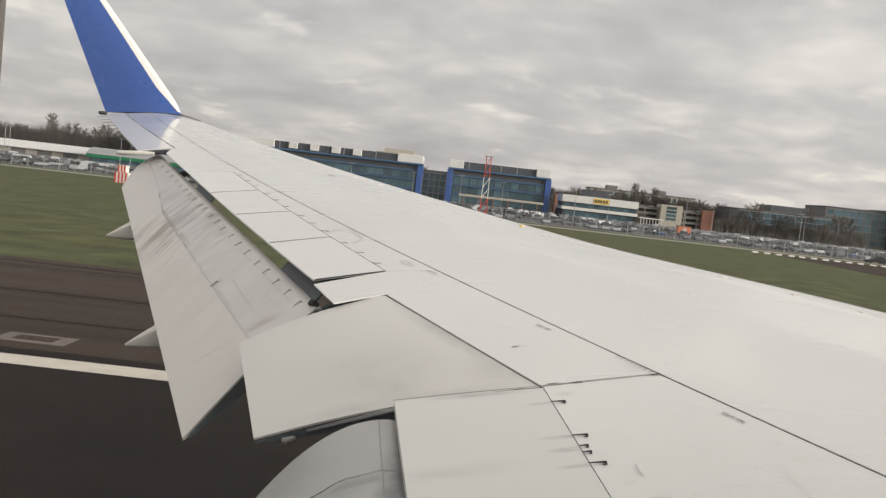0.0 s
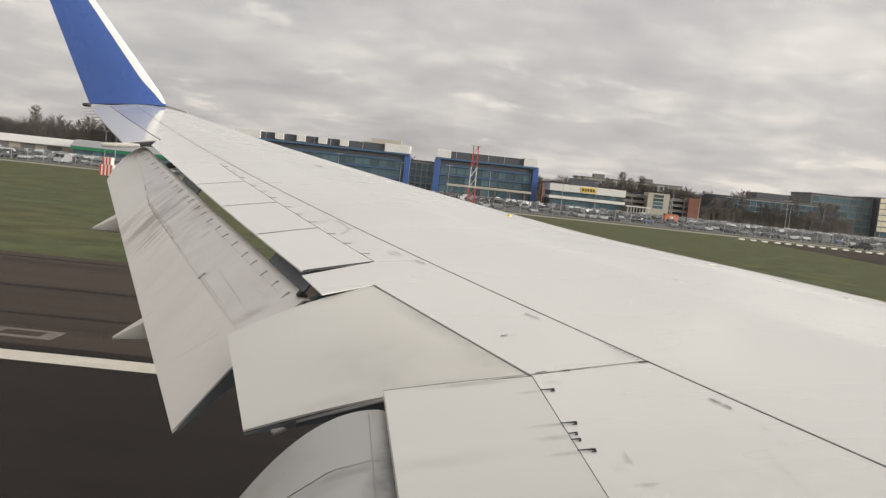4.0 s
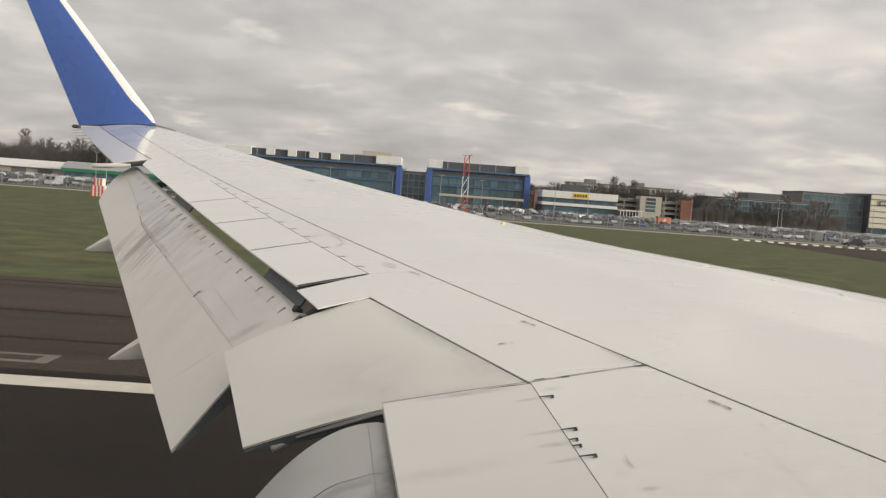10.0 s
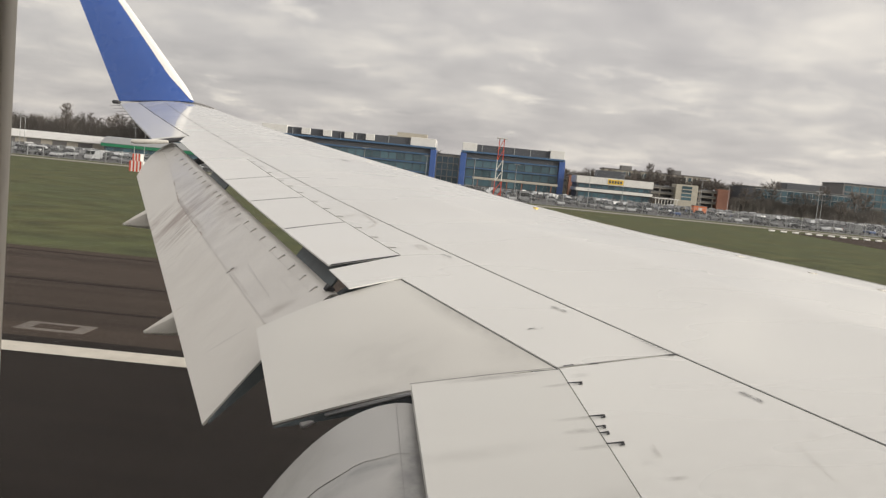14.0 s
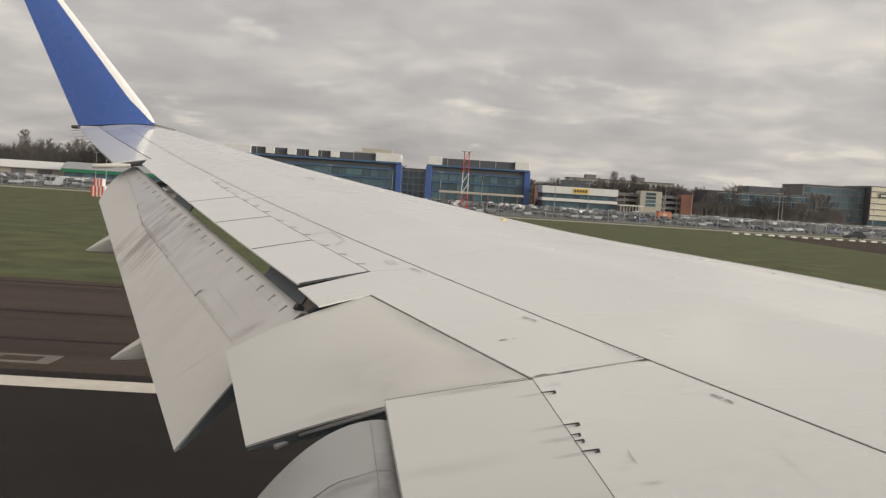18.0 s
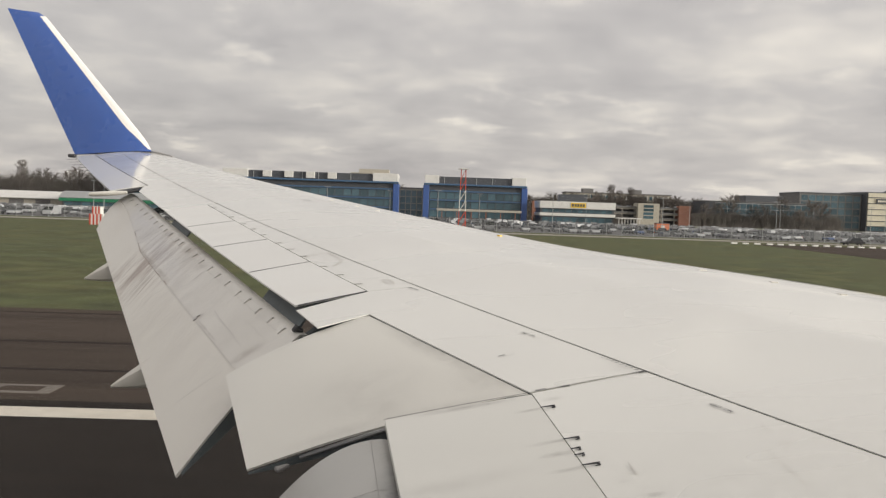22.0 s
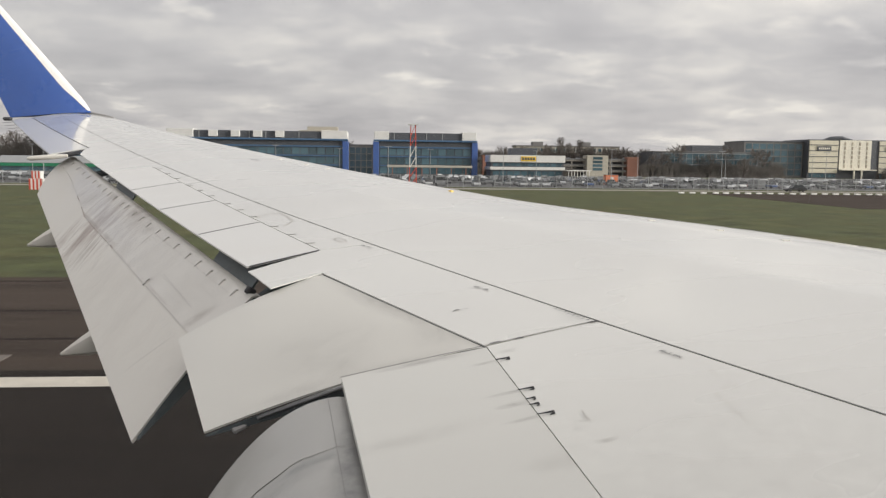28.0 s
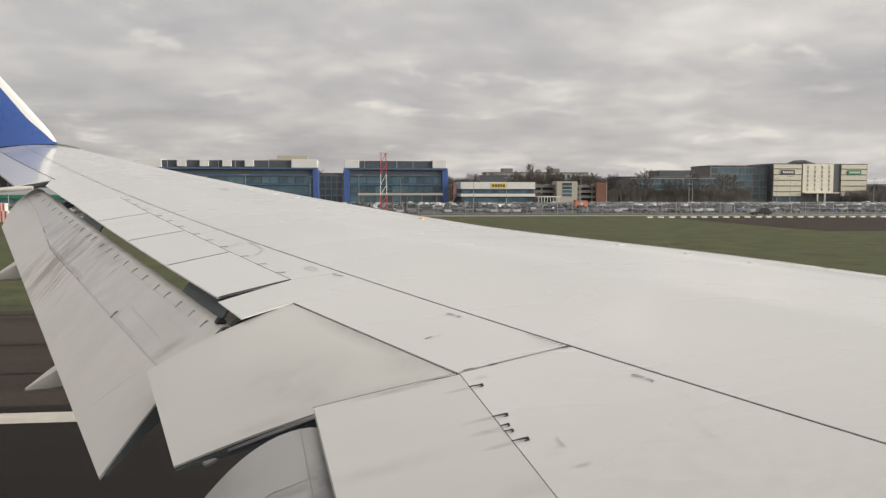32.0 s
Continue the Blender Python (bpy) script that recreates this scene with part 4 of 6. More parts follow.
for k in range(9):
    x, y = 1.135 + 0.0196 * k, 4.973 - 0.0366 * k
    stroke("tally_mark", [(x, y), (x + 0.026 + 0.006 * (k % 3), y + 0.010)], 0.0055, M_MARK)
stroke("vent_slot", [(0.527, 5.177), (0.571, 5.194)], 0.009, M_MARK)
stroke("vent_slot", [(0.611, 5.188), (0.627, 5.191)], 0.006, M_MARK)
stroke("vent_slot", [(-1.88, 13.30), (-1.74, 13.19)], 0.03, M_MARK)


def stencil(text, a, b, size):
    """Stencilled words that run from a to b on the skin, read from ahead of the wing."""
    cu = bpy.data.curves.new("stencil", "FONT")
    cu.body, cu.size, cu.align_x, cu.align_y = text, size, "CENTER", "CENTER"
    cu.space_character, cu.space_word, cu.offset = 1.15, 1.3, 0.0007
    cu.materials.append(M_MARK)
    tmp = new("stencil_words", cu)
    p0, p1 = plan(*a), plan(*b)
    ex = (p1 - p0).normalized()
    side = plan(a[0] - 0.2, a[1]) - p0
    ey = (side - ex * side.dot(ex)).normalized()
    m = Matrix((ex, ey, ex.cross(ey))).transposed().to_4x4()
    me = bpy.data.meshes.new_from_object(tmp)
    bpy.data.objects.remove(tmp)
    ob = new("stencil_words", me)
    ob.parent, ob.matrix_parent_inverse = wing, INV
    mid = (p0 + p1) / 2 + ex.cross(ey) * 0.006
    ob.matrix_basis = Matrix.Translation(mid) @ m @ Matrix.Diagonal((0.97, 1.0, 1.0, 1.0))
    return tagged(ob, "black stencilled warning words")


stencil("NO STEP", (1.587, 4.013), (1.519, 4.142), 0.033)
stencil("NO STEP", (0.801, 5.502), (0.726, 5.619), 0.033)
stencil("NO STEP", (-0.002, 7.026), (-0.065, 7.122), 0.033)
stroke("symbol_outline", [(-0.207, 7.324), (-0.225, 7.40), (-0.275, 7.48), (-0.317, 7.512), (-0.325, 7.47), (-0.29, 7.39), (-0.24, 7.325), (-0.207, 7.324)], 0.010, M_FAINT, 0.004, "faint grey stencilled symbol")


# ---- cabin wall with its window, and the fuselage skin round it ----
WIN_X0, WIN_X1, WIN_Z = -0.0822, 0.215, 5.30
cabin = thing("cabin_wall", "beige plastic cabin sidewall round the window", "wall", (0.07, 0.20, 4.0), kind="structure")
CINV = Matrix.Translation(-Vector((0.07, 0.20, 4.0)))


def rounded(x0, x1, z0, z1, r, n=6):
    pts = []
    for cx, cz, a0 in ((x1 - r, z1 - r, 0), (x0 + r, z1 - r, 90), (x0 + r, z0 + r, 180), (x1 - r, z0 + r, 270)):
        for k in range(n + 1):
            a = radians(a0 + 90 * k / n)
            pts.append((cx + r * math.cos(a), cz + r * math.sin(a)))
    return pts


def ring_wall(loops):
    """Skin a row of closed loops, each a list of 3D points."""
    bm = bmesh.new()
    rr = [[bm.verts.new(p) for p in lp] for lp in loops]
    n = len(rr[0])
    for r0, r1 in zip(rr, rr[1:]):
        for k in range(n):
            bm.faces.new((r0[k], r0[(k + 1) % n], r1[(k + 1) % n], r1[k]))
    bmesh.ops.recalc_face_normals(bm, faces=bm.faces)
    return bm


def square_like(x0, x1, z0, z1, n=6):
    return rounded(x0, x1, z0, z1, 0.001, n)


def at_y(pts, y):
    return [(x, y, z) for x, z in pts]


lo_z, hi_z = WIN_Z - 0.21, WIN_Z + 0.21
bm = ring_wall([at_y(square_like(-0.9, 1.05, 4.75, 5.80), 0.10), at_y(rounded(WIN_X0 - 0.07, WIN_X1 + 0.07, lo_z - 0.06, hi_z + 0.06, 0.11), 0.10)])
ob = part("sidewall_panel", bm, M_PLASTIC, cabin, "beige moulded sidewall panel")
ob.matrix_parent_inverse = CINV
bm = ring_wall([at_y(rounded(WIN_X0 - 0.07, WIN_X1 + 0.07, lo_z - 0.06, hi_z + 0.06, 0.11), 0.10),
                at_y(rounded(WIN_X0 - 0.025, WIN_X1 + 0.03, lo_z - 0.02, hi_z + 0.02, 0.10), 0.115),
                at_y(rounded(WIN_X0, WIN_X1, lo_z, hi_z, 0.09), 0.148),
                at_y(rounded(WIN_X0 - 0.002, WIN_X1 + 0.002, lo_z - 0.002, hi_z + 0.002, 0.09), 0.156),
                at_y(rounded(WIN_X0 - 0.07, WIN_X1 + 0.06, lo_z - 0.06, hi_z + 0.06, 0.11), 0.20),
                at_y(rounded(WIN_X0 - 0.08, WIN_X1 + 0.07, lo_z - 0.07, hi_z + 0.07, 0.11), 0.235),
                at_y(rounded(WIN_X0 - 0.10, WIN_X1 + 0.09, lo_z - 0.08, hi_z + 0.08, 0.12), 0.315)])
ob = part("window_reveal", bm, M_PLASTIC, cabin, "rounded plastic window reveal", smooth=True)
ob.matrix_parent_inverse = CINV
# scratched acrylic pane, which scatters a little of the daylight
M_PANE = bpy.data.materials.new("window_acrylic")
M_PANE.use_nodes = True
pn_, pl_ = M_PANE.node_tree.nodes, M_PANE.node_tree.links
pn_.remove(pn_["Principled BSDF"])
clear, veil, pane_mix = pn_.new("ShaderNodeBsdfTransparent"), pn_.new("ShaderNodeBsdfTranslucent"), pn_.new("ShaderNodeMixShader")
veil.inputs["Color"].default_value = (0.95, 0.95, 0.97, 1)
smear, smear_fac, pane_co = pn_.new("ShaderNodeTexNoise"), pn_.new("ShaderNodeMapRange"), pn_.new("ShaderNodeTexCoord")
smear.inputs["Scale"].default_value, smear.inputs["Detail"].default_value = 9.0, 2.0
for key, val in (("From Min", 0.3), ("From Max", 0.7), ("To Min", 0.018), ("To Max", 0.030)):
    smear_fac.inputs[key].default_value = val
pl_.new(pane_co.outputs["Object"], smear.inputs["Vector"])
pl_.new(smear.outputs["Fac"], smear_fac.inputs["Value"])
pl_.new(smear_fac.outputs[0], pane_mix.inputs["Fac"])
pl_.new(clear.outputs[0], pane_mix.inputs[1])
pl_.new(veil.outputs[0], pane_mix.inputs[2])
pl_.new(pane_mix.outputs[0], pn_["Material Output"].inputs["Surface"])
bm = bmesh.new()
bm.faces.new([bm.verts.new((x, 0.24, z)) for x, z in rounded(WIN_X0 - 0.079, WIN_X1 + 0.069, lo_z - 0.069, hi_z + 0.069, 0.109)])
pane = part("window_pane", bm, M_PANE, cabin, "clear scratched acrylic window pane")
pane.matrix_parent_inverse = CINV
pane.visible_shadow = False

# unseen fuselage, kept dark grey so less light bounces onto the wing root
fus = thing("fuselage", "unseen grey aircraft fuselage side round the cabin", "fuselage", (0.0, -2.2, 2.2), kind="structure")
FINV = Matrix.Translation(-Vector((0.0, -2.2, 2.2)))
R_F = 2.515

M_FUSE = material("fuselage_grey_paint", (0.22, 0.225, 0.235), 0.35, grain=0.02, scale=2.0, stain=0.2, stain_scale=0.6, coat=0.3)


def fus_point(x, th):
    return Vector((x, -2.15 + R_F * math.cos(th), 4.75 + R_F * 1.04 * math.sin(th)))


bm = bmesh.new()
xs = [-14, -9, -5, -2.5, -1.2, WIN_X0 - 0.10, WIN_X1 + 0.09, 1.2, 2.5, 5, 9, 14]
ths = [radians(a) for a in (-180, -150, -120, -90, -70, -50, -30, -15, -5, 2, 8, 18.5, 30, 45, 60, 75, 90, 110, 135, 160, 180)]
gv = [[bm.verts.new(fus_point(x, t)) for t in ths] for x in xs]
for i in range(len(xs) - 1):
    for j in range(len(ths) - 1):
        if i == 5 and 2.0 < math.degrees(ths[j]) < 17 and j in (10,):
            continue
        bm.faces.new((gv[i][j], gv[i][j + 1], gv[i + 1][j + 1], gv[i + 1][j]))
ob = part("fuselage_skin", bm, M_FUSE, fus, smooth=True)
ob.matrix_parent_inverse = FINV
for x in (-14.0, 14.0):
    bm = bmesh.new()
    bm.faces.new([bm.verts.new(fus_point(x, t)) for t in ths[:-1]])
    ob = part("end_bulkhead", bm, M_PLASTIC, fus)
    ob.matrix_parent_inverse = FINV


# ---- ground ----
def ground_strip(name, x0, x1, y0, y1, z, mat, label, category, n=1):
    bm = bmesh.new()
    box(bm, x0, x1, y0, y1, z - 0.2, z)
    return tagged(part(name, bm, mat), label, category, kind="structure")


bm = bmesh.new()
vs = [bm.verts.new(p) for p in ((-4800, -1500, 0), (4800, -1500, 0), (4800, 4900, 0), (-4800, 4900, 0))]
bm.faces.new(vs)
tagged(part("ground", bm, M_GRASS), "flat mown airfield grass reaching the horizon", "grass", kind="structure")
ground_strip("runway", -900, 900, -27, 21.2, 0.02, M_RUNWAY, "dark asphalt runway streaked along its length", "runway")
ground_strip("runway_shoulder", -900, 900, 21.2, 38.3, 0.016, M_SHOULDER, "brown weathered asphalt runway shoulder", "runway")
for y in (24.9, 29.6, 36.9):
    ground_strip("tar_joint", -900, 900, y, y + 0.22, 0.024, M_RUNWAY, "dark tar-filled joint along the shoulder", "runway")
ground_strip("runway_edge_line", -900, 900, 19.6, 20.5, 0.028, M_LINE, "worn white runway edge line", "road marking")
for x, y in ((-10.6, 22.4), (-54.0, 22.4), (34.0, 22.4)):
    pit = tagged(part("light_pit", boxes((x - 0.95, x + 0.95, y - 0.5, y + 0.5, -0.1, 0.032)), M_PIT), "pale concrete surround of a runway light pit", "light pit", "light pits", "structure")
    part("pit_cover", boxes((x - 0.55, x + 0.55, y - 0.28, y + 0.28, 0.0, 0.038)), M_SHOULDER, pit, "brown pit cover")
ground_strip("taxiway", 64, 900, 104, 160, 0.018, M_SHOULDER, "brown asphalt taxiway across the grass", "taxiway")
ground_strip("perimeter_road", -900, 900, 172, 179, 0.02, M_CONCRETE, "pale concrete perimeter road along the fence", "road")
ground_strip("car_park", -420, 520, 190, 300, 0.02, M_TARMAC, "grey tarmac car park full of cars", "car park")

# white block markers along the taxiway edge
bm = boxes((-0.55, 0.55, -0.25, 0.25, 0.0, 0.28), bevel=0.04)
mk = bpy.data.meshes.new("block")
bm.to_mesh(mk)
bm.free()
mk.materials.append(M_EDGE)
for k in range(84):
    ob = new("edge_block", mk)
    ob.matrix_world = pose(60 + 2.25 * k + (0.2 if k % 7 == 3 else 0.0), 158.4, 0.018, 0, 0, (1.5, -2.0, 0.0, 3.0)[k % 4])
    tagged(ob, "white block marking the taxiway edge", "block", "taxiway edge blocks")


# ---- perimeter fence ----
fence = thing("perimeter_fence", "grey steel mesh fence on thin posts along the airfield", "fence", (0, 184, 0))
bm = boxes((-0.05, 0.05, -0.05, 0.05, 0, 2.9), bevel=0.01)
post_me = bpy.data.meshes.new("post")
bm.to_mesh(post_me)
bm.free()
post_me.materials.append(M_STEEL)
for k in range(150):
    shared("post", post_me, fence, pose(-225 + 3.5 * k, 0, 0))
for k in range(16):
    z = 0.15 + 0.17 * k
    w = 0.03 if k in (0, 7, 15) else 0.012
    part("rail" if w > 0.02 else "wire", boxes((-225, 297, -0.015, 0.015, z - w, z + w)), M_STEEL, fence)


# ---- cars ----
def car_meshes(kind):
    """Body, glass and wheel meshes of a small car or a van."""
    ln, wd, ht = ((4.3, 1.75, 1.45), (4.6, 1.8, 1.6), (5.3, 2.0, 2.3))[kind]
    bm = bmesh.new()
    low = [(-ln / 2, 0.35), (-ln / 2, 0.80), (-ln * 0.42, 0.92), (ln * 0.20, 0.95), (ln * 0.46, 0.78), (ln / 2, 0.60), (ln / 2, 0.32)]
    if kind == 2:
        low = [(-ln / 2, 0.35), (-ln / 2, 2.15), (-ln * 0.46, 2.28), (ln * 0.18, 2.28), (ln * 0.34, 1.25), (ln * 0.48, 1.05), (ln / 2, 0.70), (ln / 2, 0.32)]
    a = [bm.verts.new((x, -wd / 2, z)) for x, z in low]
    b = [bm.verts.new((x, wd / 2, z)) for x, z in low]
    bm.faces.new(a)
    bm.faces.new(b[::-1])
    for k in range(len(a)):
        bm.faces.new((a[k], b[k], b[(k + 1) % len(a)], a[(k + 1) % len(a)]))
    if kind < 2:
        w2 = wd * 0.40
        roof = [(-ln * 0.26, ht), (ln * 0.06, ht)]
        c = [bm.verts.new((x, -w2, z)) for x, z in roof] + [bm.verts.new((x, w2, z)) for x, z in roof[::-1]]
        bm.faces.new(c)
    bmesh.ops.bevel(bm, geom=[e for e in bm.edges if len(e.link_faces) == 2], offset=0.06, segments=1, affect="EDGES")
    bmesh.ops.recalc_face_normals(bm, faces=bm.faces)
    glass = bmesh.new()
    if kind < 2:
        base = [(-ln * 0.40, 0.90), (ln * 0.22, 0.93)]
        top = [(-ln * 0.27, ht - 0.02), (ln * 0.07, ht - 0.02)]
        w1, w2 = wd * 0.47, wd * 0.395
        p = [glass.verts.new(q) for q in ((base[0][0], -w1, base[0][1]), (base[1][0], -w1, base[1][1]), (base[1][0], w1, base[1][1]), (base[0][0], w1, base[0][1]),
                                          (top[0][0], -w2, top[0][1]), (top[1][0], -w2, top[1][1]), (top[1][0], w2, top[1][1]), (top[0][0], w2, top[0][1]))]
        for f in ((4, 5, 6, 7), (0, 1, 5, 4), (1, 2, 6, 5), (2, 3, 7, 6), (3, 0, 4, 7)):
            glass.faces.new([p[i] for i in f])
    else:
        box(glass, ln * 0.19, ln * 0.335, -wd * 0.46, wd * 0.46, 1.35, 2.12)
    wheel = tube(bmesh.new(), [(0, -0.10, 0), (0, -0.07, 0), (0, 0.07, 0), (0, 0.10, 0)], [0.24, 0.32, 0.32, 0.24], 10)
    out = []
    for nm, m_ in (("body", bm), ("window_glass", glass), ("wheel", wheel)):
        me = bpy.data.meshes.new(nm)
        m_.to_mesh(me)
        m_.free()
        out.append(me)
    out[1].materials.append(M_CARGLASS)
    out[2].materials.append(M_TYRE)
    return out, ln, wd


PROTO = [car_meshes(k) for k in range(3)]
COLOURS = ("silver", "black", "white", "grey", "dark blue", "red")
BODY = {}
for kind in range(3):
    for ci, mt in enumerate(CAR_PAINTS):
        me = PROTO[kind][0][0].copy()
        me.materials.append(mt)
        BODY[kind, ci] = me
cars_made = {}


def parked_car(kind, ci, m, group="cars in the car park", where="parked in the crowded car park"):
    if (kind, ci) in cars_made:
        return copy_thing(cars_made[kind, ci], m)
    name = "van" if kind == 2 else "car"
    word = ("small", "family", "tall")[kind]
    c = thing("parked_" + name, "%s %s %s %s" % (word, COLOURS[ci], name, where), name, group=group)
    (_, gl, wh), ln, wd = PROTO[kind]
    shared("body", BODY[kind, ci], c)
    shared("window_glass", gl, c)
    for sx in (-0.31, 0.32):
        for sy in (-0.46, 0.46):
            shared("wheel", wh, c, pose(ln * sx, wd * sy, 0.32))
    c.matrix_basis = m
    cars_made[kind, ci] = c
    return c


rng = random.Random(7)
count = 0
for y in (196, 203, 214, 221):
    x = -120 + rng.uniform(0, 2)
    while x < 205 and count < 290:
        x += 2.75 if rng.random() < 0.8 else 5.6 + rng.random() * 4
        if rng.random() < 0.62:
            parked_car(rng.choices((0, 1, 2), (6, 4, 0.6))[0], rng.choices(range(6), (6, 7, 1.2, 8, 0.7, 0.4))[0], pose(x, y, 0.02, 0, 0, 90 + 180 * rng.randint(0, 1) + rng.uniform(-2, 2)))
            count += 1
c = parked_car(1, 1, pose(92, 175.5, 0.02, 0, 0, 180), "vehicles on the perimeter road")
tagged(c, "dark estate car driving on the perimeter road", "car", "vehicles on the perimeter road")
c = parked_car(2, 2, pose(-118, 175.5, 0.02, 0, 0, 0), "vehicles on the perimeter road")
tagged(c, "tall white van on the perimeter road", "van", "vehicles on the perimeter road")


# rows further back, too many to count
def joined_cars(name, mat, seed, share, label):
    rg = random.Random(seed)
    verts, faces, glass, panes = [], [], [], []
    for y in (232, 239, 250, 257, 268, 275, 286):
        x = -400.0
        while x < 500:
            x += 2.8
            if rg.random() > share:
                continue
            o = len(verts)
            h = rg.uniform(1.38, 1.65)
            for px, pz, w in ((-0.85, 0.3, 2.1), (-0.85, 0.9, 2.1), (-0.66, h, 1.15), (0.66, h, 1.15), (0.85, 0.9, 2.1), (0.85, 0.3, 2.1)):
                verts.extend([(x + px, y - w, pz), (x + px, y + w, pz)])
            for k in range(5):
                faces.append((o + 2 * k, o + 2 * k + 2, o + 2 * k + 3, o + 2 * k + 1))
            faces.append((o, o + 2, o + 4, o + 6, o + 8, o + 10))
            faces.append((o + 11, o + 9, o + 7, o + 5, o + 3, o + 1))
            g = len(glass)
            for px, pz, w in ((-0.80, 0.98, 1.72), (-0.68, h - 0.12, 1.22), (0.68, h - 0.12, 1.22), (0.80, 0.98, 1.72)):
                glass.extend([(x + px * 1.02, y - w, pz), (x + px * 1.02, y + w, pz)])
            panes.extend([(g, g + 2, g + 3, g + 1), (g + 4, g + 6, g + 7, g + 5), (g, g + 2, g + 4, g + 6), (g + 1, g + 7, g + 5, g + 3)])
    me = bpy.data.meshes.new(name)
    me.from_pydata(verts, [], faces)
    me.materials.append(mat)
    gm = bpy.data.meshes.new("car_windows")
    gm.from_pydata(glass, [], panes)
    gm.materials.append(M_CARGLASS)
    rows_ob = tagged(new(name, me), label, "cars", kind="stuff")
    shared("car_windows", gm, rows_ob)
    return rows_ob


for ci, mt in list(enumerate(CAR_PAINTS))[:4]:
    joined_cars("distant_cars", mt, 40 + ci, (0.15, 0.26, 0.05, 0.30)[ci], "rows of distant %s cars in the car park" % COLOURS[ci])

# car-park lamp posts
bm = tube(bmesh.new(), [(0, 0, 0), (0, 0, 4), (0, 0, 9.6)], [0.10, 0.08, 0.05], 6)
pole_me = bpy.data.meshes.new("pole")
bm.to_mesh(pole_me)
bm.free()
pole_me.materials.append(M_STEEL)
head_me = bpy.data.meshes.new("lamp_head")
bm = boxes((-0.9, -0.15, -0.15, 0.15, 9.5, 9.65), (0.15, 0.9, -0.15, 0.15, 9.5, 9.65), (-0.2, 0.2, -0.04, 0.04, 9.52, 9.60), bevel=0.02)
bm.to_mesh(head_me)
bm.free()
head_me.materials.append(M_STEEL)
lp = thing("street_lamp", "grey steel lamp post with twin heads in the car park", "street lamp", (-150, 226, 0), "car park lamps")
shared("pole", pole_me, lp)
shared("lamp_head", head_me, lp)
for k in range(1, 26):
    copy_thing(lp, pose(-150 + 15.5 * k + rng.uniform(-3, 3), (226, 262)[k % 2], 0))
# orange cabins among the cars
for x, y, w in ((66, 228, 3.5),):
    c = thing("site_cabin", "orange site cabin standing among the parked cars", "cabin", (x, y, 0), "orange cabins")
    part("body", boxes((-w / 2, w / 2, -1.2, 1.2, 0.02, 2.6), bevel=0.04), M_ORANGE, c)
    part("door", boxes((-0.45, 0.45, -1.24, -1.2, 0.15, 2.15)), M_OFFWHITE, c)
    part("roof", boxes((-w / 2 - 0.1, w / 2 + 0.1, -1.3, 1.3, 2.6, 2.72)), M_ROOF, c)


# ---- buildings ----
def glazing(parent, x0, x1, y, z0, z1, nx, nz, mat=None, gap=0.14, name="window_pane", label=""):
    """A grid of panes, each its own piece, on a facade that faces -y."""
    pw, ph = (x1 - x0) / nx, (z1 - z0) / nz
    me = bpy.data.meshes.new(name)
    bm = boxes((-pw / 2 + gap, pw / 2 - gap, -0.04, 0.04, -ph / 2 + gap, ph / 2 - gap))
    bm.to_mesh(me)
    bm.free()
    me.materials.append(mat or M_OFFGLASS)
    for i in range(nx):
        for k in range(nz):
            shared(name, me, parent, pose(x0 + pw * (i + 0.5), y, z0 + ph * (k + 0.5)))


def office_block(x0, x1, y, label, h=13.6):
    b = thing("office_building", label, "office building", ((x0 + x1) / 2, y, 0), "blue office blocks")
    hw = (x1 - x0) / 2
    part("wall", boxes((-hw + 2.2, hw - 2.2, 0.0, 22, 0, h)), M_OFFDARK, b, "dark glazed front")
    for s in (-1, 1):
        xa, xb = sorted((s * hw, s * (hw - 2.2)))
        part("stair_tower", boxes((xa, xb, -1.0, 22, 0, h - 0.6), bevel=0.1), M_OFFBLUE, b, "bright blue stair tower")
        xa, xb = sorted((s * (hw - 0.5), s * (hw - hw * 0.30)))
        part("white_parapet", boxes((xa, xb, -0.6, 20, h + 0.15, h + 3.2), bevel=0.1), M_OFFWHITE, b, "white rooftop box")
    for k in range(3):
        z = 4.2 + 3.4 * k
        part("floor_band", boxes((-hw + 2.3, hw - 2.3, -0.5, 0.1, z - 0.28, z + 0.28)), M_TEAL, b, "teal floor band")
    part("cornice", boxes((-hw + 0.2, hw - 0.2, -1.3, 2, h - 0.5, h + 0.15), bevel=0.08), M_TEAL, b)
    n = max(int((2 * hw - 5) / 3.0), 4)
    for k in range(3):
        glazing(b, -hw + 2.4, hw - 2.4, -0.08, 1.2 + 3.4 * k, 3.85 + 3.4 * k, n, 1)
    part("roof_louvre", boxes((-hw * 0.698, hw * 0.698, 0.2, 16, h + 0.15, h + 2.8), bevel=0.05), M_OFFDARK, b, "dark louvred roof plant")
    for k in range(int(hw * 1.4 / 6)):
        x = -hw * 0.7 + 6.0 * k + 2
        part("louvre_post", boxes((x - 0.12, x + 0.12, 0.05, 0.25, h + 0.15, h + 2.9)), M_STEEL, b)
    return b


OFF_Y = 312.0
office_block(-116, -84, OFF_Y, "blue glass office block with white roof boxes")
b2 = office_block(-75, -9, OFF_Y, "long blue glass office block with dark roof louvres")
office_block(0, 39, OFF_Y, "blue glass office block at the end of the row")
for k in range(4):
    x = -16 + 8 * k
    part("roof_box", boxes((x - 1.6, x + 1.6, -0.9, 4, 14.1, 16.4), bevel=0.06), M_OFFWHITE, b2, "white box on the roof")
